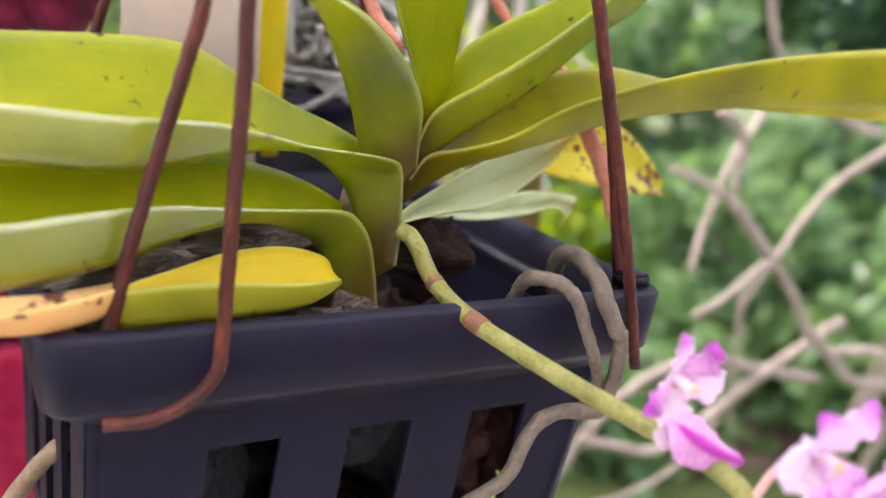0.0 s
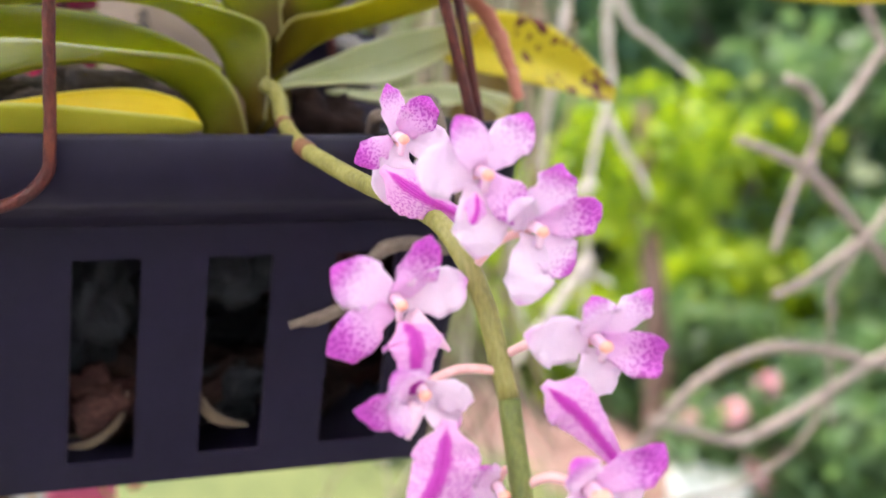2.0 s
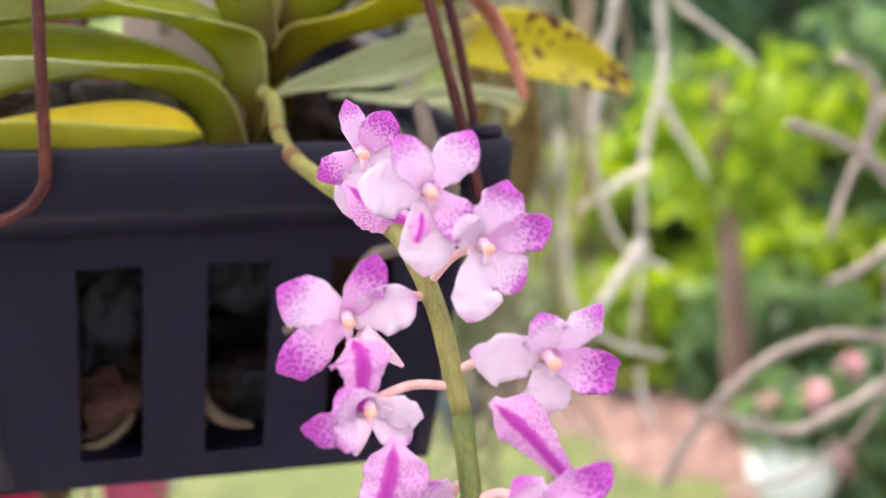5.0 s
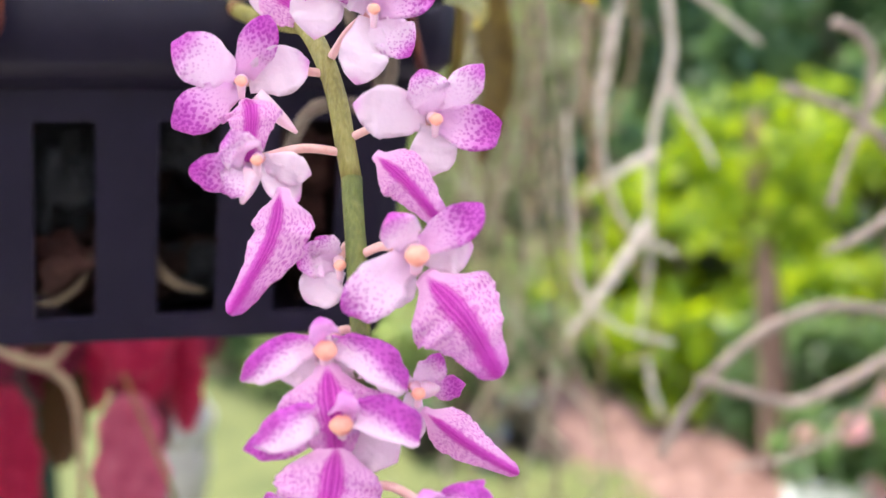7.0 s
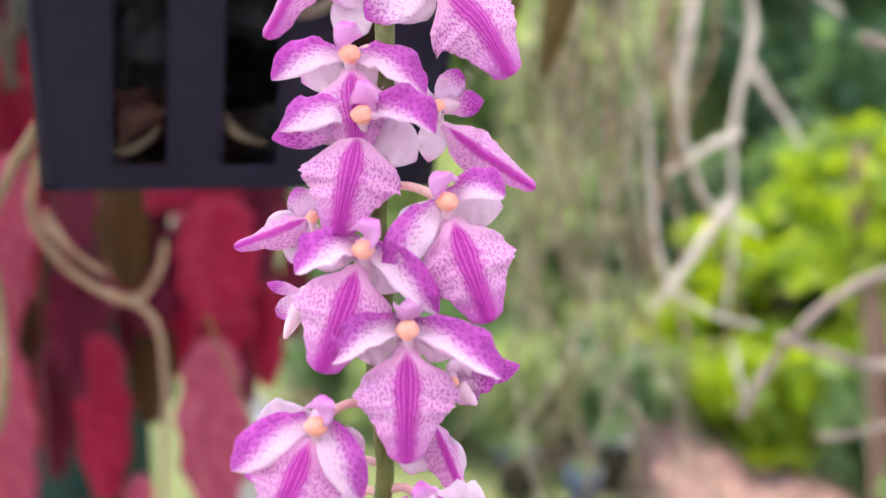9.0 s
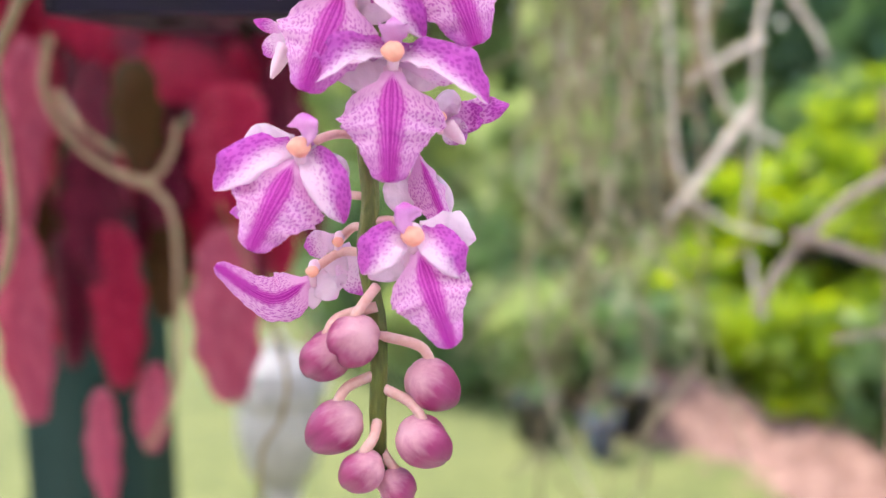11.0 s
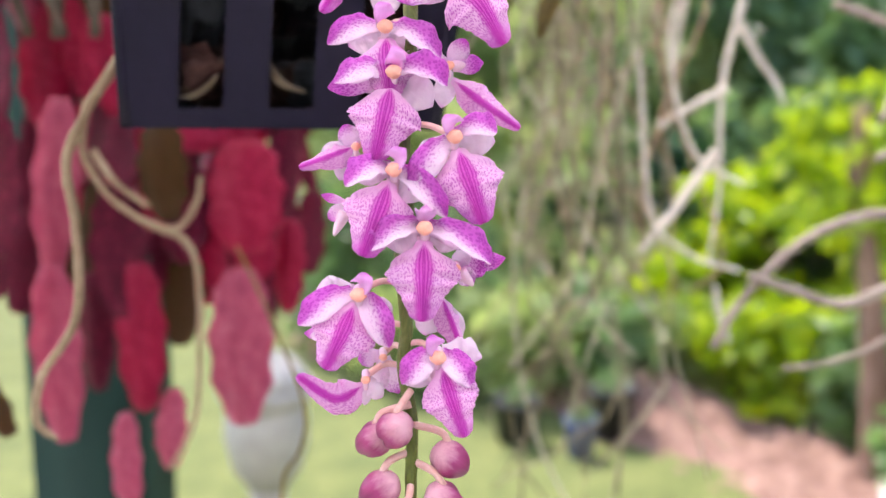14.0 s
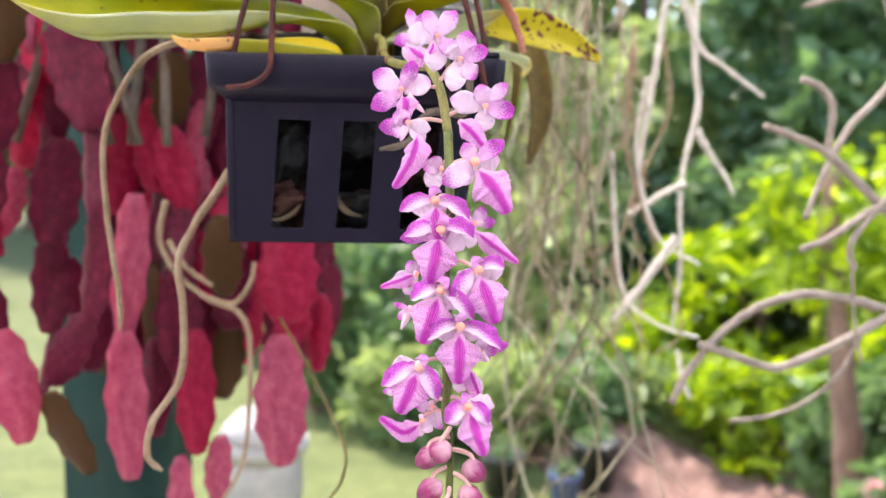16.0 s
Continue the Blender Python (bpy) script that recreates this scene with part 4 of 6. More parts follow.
for lay in range(6):
    for i in range(5):
        for j in range(5):
            if 0 < lay < 5 and 0 < i < 4 and 0 < j < 4:
                continue
            if (lay == 0 and i >= 3) or (lay == 1 and i == 4):
                continue
            half = 0.0425 - 0.0022 * lay if lay else 0.050
            x, y = (i - 2) / 2 * half, (j - 2) / 2 * half
            if lay == 5 and j == 0 and i >= 3:
                continue
            # top layer in the lighter bark, layers below in the shade-darkened colours
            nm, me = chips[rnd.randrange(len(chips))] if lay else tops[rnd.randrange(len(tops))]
            o = new(nm, me)
            o.matrix_world = Matrix.Translation((CX + x + rnd.uniform(-.004, .004), W / 2 + y + (0.024 if j == 0 and 0 < lay < 5 and 0 < i < 4 else 0) + rnd.uniform(-.003, .003), RZ - 0.016 - 0.0128 * lay + rnd.uniform(-.003, .003))) @ Euler([rnd.uniform(0, 6) for _ in range(3)]).to_matrix().to_4x4() @ Matrix.Scale(rnd.uniform(0.75, 1.05), 4)
            tagged(o, "rough brown bark chip in the orchid pot" if nm == "bark_chip" else "grey-black charcoal lump in the orchid pot", "bark" if nm == "bark_chip" else "charcoal", "potting chips")

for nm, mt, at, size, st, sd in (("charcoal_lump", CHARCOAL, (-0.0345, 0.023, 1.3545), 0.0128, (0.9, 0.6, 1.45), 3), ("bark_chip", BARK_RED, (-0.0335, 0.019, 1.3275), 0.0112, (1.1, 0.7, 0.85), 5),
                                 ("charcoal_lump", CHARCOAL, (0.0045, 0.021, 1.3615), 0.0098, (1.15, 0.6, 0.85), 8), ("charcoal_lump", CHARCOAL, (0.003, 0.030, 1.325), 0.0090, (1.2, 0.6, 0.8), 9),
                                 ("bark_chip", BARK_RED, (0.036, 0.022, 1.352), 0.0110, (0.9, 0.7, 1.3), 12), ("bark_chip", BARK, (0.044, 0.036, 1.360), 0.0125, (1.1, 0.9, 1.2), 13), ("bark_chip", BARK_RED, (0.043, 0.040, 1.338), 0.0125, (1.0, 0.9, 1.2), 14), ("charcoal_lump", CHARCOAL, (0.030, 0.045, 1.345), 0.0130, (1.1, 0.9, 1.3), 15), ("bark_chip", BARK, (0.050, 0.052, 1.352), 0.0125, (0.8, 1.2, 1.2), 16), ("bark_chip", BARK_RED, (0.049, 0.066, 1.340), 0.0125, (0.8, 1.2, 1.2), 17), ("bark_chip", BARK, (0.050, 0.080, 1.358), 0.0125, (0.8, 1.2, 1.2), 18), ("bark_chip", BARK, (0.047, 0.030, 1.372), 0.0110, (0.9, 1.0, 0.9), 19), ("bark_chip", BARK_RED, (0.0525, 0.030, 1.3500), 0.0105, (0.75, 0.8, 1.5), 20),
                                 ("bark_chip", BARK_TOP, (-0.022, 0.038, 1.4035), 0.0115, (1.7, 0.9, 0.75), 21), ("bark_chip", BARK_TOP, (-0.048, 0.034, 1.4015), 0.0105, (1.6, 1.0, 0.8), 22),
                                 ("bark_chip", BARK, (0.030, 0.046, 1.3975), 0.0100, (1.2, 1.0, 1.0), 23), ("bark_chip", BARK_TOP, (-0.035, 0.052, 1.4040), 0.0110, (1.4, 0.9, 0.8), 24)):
    o = finish(lump(size, sd, 0.5 if mt is not BARK_TOP else 0.6, 4, st), nm, mt)
    o.location = Vector(at) + Vector((0, 0.005 if at[2] < 1.39 else 0.0, 0))
    tagged(o, "rough red-brown bark chip in the orchid pot" if nm == "bark_chip" else "grey-black charcoal lump in the orchid pot", "bark" if nm == "bark_chip" else "charcoal", "potting chips")
for k, (pts, w) in enumerate(((((-0.0415, 0.0125, 1.3185), (-0.034, 0.0115, 1.3192), (-0.027, 0.0125, 1.3245), (-0.0245, 0.014, 1.3320)), 0.0016), (((-0.0410, 0.0135, 1.3205), (-0.0335, 0.0125, 1.3225), (-0.027, 0.0135, 1.3290)), 0.0010),
                              (((-0.0085, 0.0135, 1.3345), (-0.0060, 0.0120, 1.3270), (-0.0010, 0.0115, 1.3225), (0.0060, 0.0120, 1.3205)), 0.0022), (((-0.0085, 0.014, 1.3640), (-0.0078, 0.0135, 1.3560), (-0.0086, 0.014, 1.3480)), 0.0022))):
    o = finish(blade([(x, y + 0.0045, z) for x, y, z in pts], w * 1.5, 6, 0.0009, 90, 16, 6, oval), "bark_strip", STRAW)
    tagged(o, "dry tan bark strip lying in the pot", "bark", "potting chips")

# ---- the orchid ----
orchid = thing("orchid", "flowering orchid with strap leaves and a hanging pink spike", "orchid", at=(0.010, 0.032, 1.395))
OB = Vector((0.010, 0.032, 1.395))


def loc(*pts):
    return [Vector(p) - OB for p in pts]


part("stem", tube(loc((0.004, 0.038, 1.365), (0.004, 0.038, 1.392), (0.007, 0.038, 1.412), (0.012, 0.038, 1.428)), lambda u: 0.0088 - 0.0045 * u, 20, 14, 0.05), SHEATH, orchid, "brown-green leaf sheaths round the stem")


def leaf(pts, width, fold, mat, roll=0.0, label="", thick=0.0019, shape=strap, curl=0.0, face=None):
    return part("leaf", blade(loc(*pts), width, fold, thick, roll, 40, 12, shape, 0.0, 1, curl, face), mat, orchid, label)


def vleaf(front, keel, back, mat, label, under=None, thick=0.0014, n=56, m=14):
    """A leaf folded to a trough between its front edge, keel and back edge, clasping the stem at its base."""
    rows = [spline(loc(*q), n) for q in (front, keel, back)]
    bm = bmesh.new()
    uvl = bm.loops.layers.uv.new("UVMap")
    mid = {}
    for k in range(n + 1):
        f, e, b = (r[k] for r in rows)
        c = (f + b) / 2
        for j in range(m + 1):
            x = j / m * 2 - 1
            mid[k, j] = c + (b - f) * (x / 2) + (e - c) * (1 - abs(x) ** 1.1)
    grid = {}
    for (k, j), q in mid.items():
        du = mid[min(k + 1, n), j] - mid[max(k - 1, 0), j]
        dv = mid[k, min(j + 1, m)] - mid[k, max(j - 1, 0)]
        nrm = du.cross(dv).normalized()
        e = thick * (1 - 0.6 * abs(j / m * 2 - 1) ** 3) * (0.3 + 0.7 * min(1, 7 * (1 - k / n)))
        grid[k, j, 0] = bm.verts.new(q + nrm * e / 2)
        grid[k, j, 1] = bm.verts.new(q - nrm * e / 2)

    outer = []

    def quad(keys):
        f = bm.faces.new([grid[q] for q in keys])
        outer.append(all(q[2] for q in keys))
        for lp, q in zip(f.loops, keys):
            lp[uvl].uv = (q[0] / n, q[1] / m)

    for k in range(n):
        for j in range(m):
            quad([(k, j, 0), (k + 1, j, 0), (k + 1, j + 1, 0), (k, j + 1, 0)])
            quad([(k, j, 1), (k, j + 1, 1), (k + 1, j + 1, 1), (k + 1, j, 1)])
        quad([(k, 0, 0), (k, 0, 1), (k + 1, 0, 1), (k + 1, 0, 0)])
        quad([(k, m, 0), (k + 1, m, 0), (k + 1, m, 1), (k, m, 1)])
    for j in range(m):
        quad([(0, j, 0), (0, j + 1, 0), (0, j + 1, 1), (0, j, 1)])
        quad([(n, j, 0), (n, j, 1), (n, j + 1, 1), (n, j + 1, 0)])
    east = keel[-1][0] > keel[0][0]
    ob = part("leaf", bm, mat, orchid, label)
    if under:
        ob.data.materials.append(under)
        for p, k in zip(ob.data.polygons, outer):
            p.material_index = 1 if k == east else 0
    return ob


vleaf([(0.0123, 0.0265, 1.4016), (0.0136, 0.0280, 1.4110), (0.0137, 0.0290, 1.4204), (0.0131, 0.0290, 1.4243), (0.0106, 0.0270, 1.4267), (0.0002, 0.0210, 1.4295), (-0.0158, 0.0160, 1.4324), (-0.0339, 0.0135, 1.4369), (-0.0554, 0.0115, 1.4385), (-0.0742, 0.0105, 1.4404), (-0.0986, 0.0100, 1.4413), (-0.1265, 0.0100, 1.4383)],
      [(0.0087, 0.0340, 1.3951), (0.0069, 0.0340, 1.4025), (0.0042, 0.0330, 1.4108), (0.0018, 0.0320, 1.4174), (-0.0022, 0.0310, 1.4229), (-0.0103, 0.0280, 1.4286), (-0.0212, 0.0230, 1.4308), (-0.0326, 0.0170, 1.4302), (-0.0552, 0.0125, 1.4284), (-0.0744, 0.0115, 1.4301), (-0.0994, 0.0110, 1.4316), (-0.1285, 0.0120, 1.4359)],
      [(0.0214, 0.0440, 1.4019), (0.0205, 0.0440, 1.4110), (0.0181, 0.0440, 1.4199), (0.0141, 0.0440, 1.4242), (0.0087, 0.0420, 1.4280), (-0.0005, 0.0400, 1.4329), (-0.0120, 0.0380, 1.4377), (-0.0244, 0.0370, 1.4441), (-0.0400, 0.0360, 1.4506), (-0.0722, 0.0350, 1.4505), (-0.0995, 0.0330, 1.4485), (-0.1281, 0.0150, 1.4392)],
      LEAF, "long folded yellow-green leaf", LEAF_UNDER_SHADED)
vleaf([(0.0089, 0.0270, 1.3887), (0.0074, 0.0270, 1.3989), (0.0050, 0.0260, 1.4077), (0.0011, 0.0240, 1.4134), (-0.0054, 0.0200, 1.4171), (-0.0202, 0.0170, 1.4185), (-0.0303, 0.0155, 1.4194), (-0.0446, 0.0130, 1.4209), (-0.0624, 0.0110, 1.4202), (-0.0747, 0.0100, 1.4189), (-0.1000, 0.0095, 1.4185), (-0.1260, 0.0095, 1.4165), (-0.1480, 0.0100, 1.4185), (-0.1640, 0.0120, 1.4246)],
      [(0.0005, 0.0300, 1.3825), (-0.0017, 0.0300, 1.3892), (-0.0035, 0.0300, 1.3943), (-0.0032, 0.0310, 1.3996), (-0.0069, 0.0300, 1.4068), (-0.0172, 0.0230, 1.4131), (-0.0283, 0.0180, 1.4160), (-0.0408, 0.0145, 1.4146), (-0.0553, 0.0115, 1.4104), (-0.0750, 0.0105, 1.4068), (-0.1000, 0.0105, 1.4065), (-0.1260, 0.0105, 1.4050), (-0.1480, 0.0110, 1.4140), (-0.1645, 0.0120, 1.4240)],
      [(0.0145, 0.0420, 1.3875), (0.0129, 0.0420, 1.3968), (0.0093, 0.0410, 1.4062), (0.0033, 0.0380, 1.4132), (-0.0043, 0.0350, 1.4182), (-0.0122, 0.0330, 1.4221), (-0.0206, 0.0320, 1.4250), (-0.0335, 0.0310, 1.4278), (-0.0544, 0.0300, 1.4290), (-0.0731, 0.0290, 1.4290), (-0.0990, 0.0270, 1.4300), (-0.1250, 0.0240, 1.4285), (-0.1480, 0.0170, 1.4265), (-0.1640, 0.0130, 1.4250)],
      LEAF, "folded green leaf with brown marks", LEAF_UNDER_SHADED)
vleaf([(-0.0045, 0.0200, 1.4013), (-0.0108, 0.0140, 1.4030), (-0.0190, 0.0110, 1.4040), (-0.0340, 0.0090, 1.4057), (-0.0467, 0.0070, 1.4065), (-0.0537, 0.0060, 1.4064), (-0.0564, 0.0050, 1.4054)],
      [(-0.0040, 0.0220, 1.3998), (-0.0104, 0.0160, 1.3989), (-0.0179, 0.0130, 1.3979), (-0.0332, 0.0110, 1.3979), (-0.0459, 0.0100, 1.3979), (-0.0530, 0.0090, 1.3981), (-0.0558, 0.0070, 1.4012)],
      [(-0.0041, 0.0260, 1.4006), (-0.0083, 0.0220, 1.4061), (-0.0183, 0.0210, 1.4092), (-0.0313, 0.0190, 1.4090), (-0.0438, 0.0150, 1.4071), (-0.0520, 0.0120, 1.4058), (-0.0552, 0.0100, 1.4041)],
      LEAF_YELLOW, "old yellow leaf lying on the rim", LEAF_YELLOW_UNDER)
vleaf([(-0.0547, 0.0060, 1.4073), (-0.0616, 0.0030, 1.4066), (-0.0685, 0.0010, 1.4060), (-0.0758, 0.0000, 1.4054), (-0.0809, 0.0000, 1.4058), (-0.0850, 0.0020, 1.4075)],
      [(-0.0548, 0.0080, 1.4036), (-0.0592, 0.0060, 1.4019), (-0.0672, 0.0040, 1.4009), (-0.0756, 0.0030, 1.4012), (-0.0809, 0.0030, 1.4027), (-0.0852, 0.0030, 1.4066)],
      [(-0.0539, 0.0160, 1.4047), (-0.0600, 0.0140, 1.4046), (-0.0673, 0.0120, 1.4046), (-0.0750, 0.0110, 1.4049), (-0.0805, 0.0100, 1.4049), (-0.0848, 0.0060, 1.4066)],
      LEAF_DRY, "withered orange-brown leaf end")
vleaf([(0.0170, 0.0290, 1.4245), (0.0166, 0.0280, 1.4335), (0.0149, 0.0250, 1.4399), (0.0103, 0.0210, 1.4467), (0.0029, 0.0170, 1.4540), (-0.0056, 0.0130, 1.4592), (-0.0134, 0.0100, 1.4625), (-0.0236, 0.0080, 1.4664), (-0.0335, 0.0080, 1.4690)],
      [(0.0124, 0.0330, 1.4174), (0.0053, 0.0320, 1.4253), (0.0023, 0.0310, 1.4321), (-0.0004, 0.0290, 1.4389), (-0.0054, 0.0250, 1.4479), (-0.0111, 0.0210, 1.4569), (-0.0156, 0.0180, 1.4615), (-0.0249, 0.0140, 1.4655), (-0.0331, 0.0100, 1.4688)],
      [(0.0235, 0.0430, 1.4244), (0.0227, 0.0420, 1.4325), (0.0210, 0.0400, 1.4391), (0.0177, 0.0380, 1.4461), (0.0112, 0.0360, 1.4533), (0.0034, 0.0340, 1.4589), (-0.0045, 0.0320, 1.4628), (-0.0173, 0.0260, 1.4669), (-0.0324, 0.0120, 1.4692)],
      LEAF, "short broad rising green leaf", LEAF_UNDER_SHADED)
vleaf([(0.0201, 0.0340, 1.4290), (0.0180, 0.0330, 1.4401), (0.0145, 0.0320, 1.4493), (0.0107, 0.0310, 1.4569), (0.0082, 0.0300, 1.4630), (0.0055, 0.0280, 1.4701), (0.0060, 0.0260, 1.4807)],
      [(0.0254, 0.0380, 1.4280), (0.0262, 0.0380, 1.4368), (0.0272, 0.0370, 1.4446), (0.0281, 0.0360, 1.4529), (0.0284, 0.0350, 1.4617), (0.0280, 0.0340, 1.4708), (0.0095, 0.0300, 1.4818)],
      [(0.0288, 0.0480, 1.4294), (0.0286, 0.0480, 1.4396), (0.0279, 0.0470, 1.4483), (0.0265, 0.0460, 1.4567), (0.0253, 0.0450, 1.4635), (0.0234, 0.0430, 1.4714), (0.0095, 0.0320, 1.4818)],
      LEAF, "upright yellow-green leaf", LEAF_UNDER_SHADED)
vleaf([(0.0164, 0.0290, 1.4306), (0.0207, 0.0290, 1.4388), (0.0314, 0.0280, 1.4453), (0.0449, 0.0260, 1.4542), (0.0593, 0.0250, 1.4647), (0.0709, 0.0260, 1.4730), (0.0875, 0.0300, 1.4814)],
      [(0.0209, 0.0370, 1.4214), (0.0258, 0.0370, 1.4274), (0.0373, 0.0360, 1.4353), (0.0522, 0.0350, 1.4452), (0.0672, 0.0340, 1.4581), (0.0805, 0.0340, 1.4671), (0.0930, 0.0350, 1.4811)],
      [(0.0266, 0.0470, 1.4303), (0.0303, 0.0470, 1.4413), (0.0354, 0.0470, 1.4508), (0.0461, 0.0460, 1.4587), (0.0586, 0.0450, 1.4650), (0.0740, 0.0440, 1.4732), (0.0965, 0.0400, 1.4825)],
      LEAF, "rising folded green leaf", LEAF_UNDER_SHADED)
vleaf([(0.0157, 0.0290, 1.4225), (0.0200, 0.0290, 1.4281), (0.0280, 0.0270, 1.4299), (0.0391, 0.0250, 1.4330), (0.0526, 0.0220, 1.4407), (0.0634, 0.0190, 1.4453), (0.0798, 0.0160, 1.4505), (0.1040, 0.0160, 1.4553), (0.1331, 0.0180, 1.4590), (0.1630, 0.0200, 1.4617), (0.1900, 0.0205, 1.4630), (0.2220, 0.0220, 1.4615), (0.2560, 0.0250, 1.4520)],
      [(0.0147, 0.0370, 1.4121), (0.0186, 0.0360, 1.4159), (0.0300, 0.0350, 1.4232), (0.0448, 0.0330, 1.4280), (0.0595, 0.0300, 1.4331), (0.0728, 0.0270, 1.4380), (0.0908, 0.0240, 1.4413), (0.1162, 0.0230, 1.4435), (0.1443, 0.0240, 1.4445), (0.1736, 0.0240, 1.4457), (0.1990, 0.0250, 1.4462), (0.2300, 0.0265, 1.4470), (0.2580, 0.0265, 1.4510)],
      [(0.0276, 0.0470, 1.4206), (0.0328, 0.0470, 1.4263), (0.0446, 0.0460, 1.4375), (0.0587, 0.0450, 1.4463), (0.0774, 0.0430, 1.4497), (0.0877, 0.0410, 1.4492), (0.1020, 0.0380, 1.4467), (0.1267, 0.0350, 1.4415), (0.1573, 0.0340, 1.4400), (0.1890, 0.0340, 1.4389), (0.2100, 0.0340, 1.4400), (0.2380, 0.0320, 1.4440), (0.2570, 0.0280, 1.4510)],
      LEAF_LONG, "very long folded yellow-green leaf")
vleaf([(0.0154, 0.0340, 1.4096), (0.0215, 0.0360, 1.4103), (0.0341, 0.0400, 1.4107), (0.0485, 0.0440, 1.4112), (0.0614, 0.0480, 1.4158), (0.0737, 0.0520, 1.4227), (0.0811, 0.0540, 1.4293)],
      [(0.0180, 0.0400, 1.4091), (0.0249, 0.0430, 1.4108), (0.0371, 0.0460, 1.4139), (0.0510, 0.0500, 1.4171), (0.0639, 0.0530, 1.4212), (0.0753, 0.0550, 1.4258), (0.0820, 0.0550, 1.4293)],
      [(0.0153, 0.0360, 1.4095), (0.0206, 0.0380, 1.4132), (0.0327, 0.0420, 1.4180), (0.0458, 0.0450, 1.4232), (0.0605, 0.0490, 1.4268), (0.0728, 0.0520, 1.4288), (0.0810, 0.0540, 1.4298)],
      LEAF_SHEEN, "pale green leaf with a silvery sheen in its colour")
vleaf([(0.0312, 0.0450, 1.4083), (0.0504, 0.0520, 1.4051), (0.0709, 0.0600, 1.4040), (0.0841, 0.0660, 1.4046), (0.0929, 0.0700, 1.4008), (0.0928, 0.0720, 1.3965)],
      [(0.0343, 0.0500, 1.4078), (0.0533, 0.0570, 1.4056), (0.0739, 0.0650, 1.4058), (0.0904, 0.0720, 1.4048), (0.0986, 0.0750, 1.4016), (0.0953, 0.0750, 1.3956)],
      [(0.0354, 0.0500, 1.4091), (0.0524, 0.0560, 1.4082), (0.0713, 0.0620, 1.4104), (0.0904, 0.0680, 1.4078), (0.0981, 0.0720, 1.4050), (0.0948, 0.0740, 1.3957)],
      LEAF_SHEEN, "lower leaf with a curled yellow tip")
leaf([(0.072, 0.070, 1.421), (0.094, 0.073, 1.4205), (0.115, 0.076, 1.4155), (0.139, 0.079, 1.4060)], 0.027, 24, LEAF_OLD, 62, "old yellow leaf tip with brown spots", shape=oval)
# rising leaves
leaf([(0.0185, 0.142, 1.405), (0.0175, 0.142, 1.450), (0.0180, 0.142, 1.485), (0.0185, 0.142, 1.53)], 0.010, 10, LEAF_YELLOW, 0, "narrow upright yellow-green leaf")
part("bract", tube(loc((0.072, 0.050, 1.440), (0.081, 0.048, 1.430), (0.086, 0.045, 1.419), (0.0896, 0.0427, 1.4067)), lambda u: 0.0026 - 0.0012 * abs(u - 0.4), 14, 8, 0.25), STALK_OLD, orchid, "dry salmon-red old flower stalk")

part("old_stalk", tube(loc((0.052, 0.088, 1.50), (0.066, 0.085, 1.466), (0.080, 0.079, 1.452), (0.092, 0.073, 1.443)), lambda u: 0.0019 - 0.0006 * u, 18, 8, 0.25), STALK_OLD, orchid, "dry salmon-red old flower stalk")
part("old_stalk", tube(loc((0.012, 0.072, 1.49), (0.019, 0.07, 1.463), (0.025, 0.060, 1.450)), lambda u: 0.0022 - 0.0006 * u, 14, 8, 0.25), STALK_OLD, orchid, "dry salmon-red old flower stalk")
# flower spike
SPIKE = [(0.0115, 0.026, 1.411), (0.0150, 0.0235, 1.4085), (0.0155, 0.012, 1.4015), (0.0185, -0.003, 1.3970), (0.0250, -0.027, 1.3935), (0.0305, -0.048, 1.3918), (0.0345, -0.066, 1.3895), (0.0385, -0.077, 1.379), (0.0408, -0.086, 1.3635), (0.0410, -0.094, 1.348), (0.0412, -0.100, 1.334), (0.0412, -0.104, 1.3218), (0.0392, -0.108, 1.3097), (0.0403, -0.111, 1.2965), (0.0385, -0.115, 1.2868), (0.0400, -0.118, 1.269), (0.0392, -0.120, 1.2594), (0.0412, -0.122, 1.2468), (0.0410, -0.124, 1.232), (0.0413, -0.125, 1.222)]
part("flower_stalk", tube(loc(*SPIKE[:9]), lambda u: 0.0021 - 0.0002 * u, 44, 12, 0.06), STEM, orchid, "yellow-green arching flower stalk")
part("flower_stalk", tube(loc(*SPIKE[8:]), lambda u: 0.0019 - 0.0005 * u, 60, 12, 0.06), STEM_LOW, orchid, "olive-brown hanging end of the flower stalk")
for k, q in enumerate(((0.0155, 0.0120, 1.4015), (0.0185, -0.003, 1.3970))):
    d = (Vector(SPIKE[3]) - Vector(SPIKE[1])).normalized() * 0.0015 if k == 0 else ((Vector(SPIKE[4]) - Vector(SPIKE[2])).normalized() * 0.004)
    a = Vector(q)
    part("node", tube(loc(a - d * 0.6, a, a + d * 0.6), 0.00225, 8, 12), NODE, orchid, "brown node on the flower stalk")


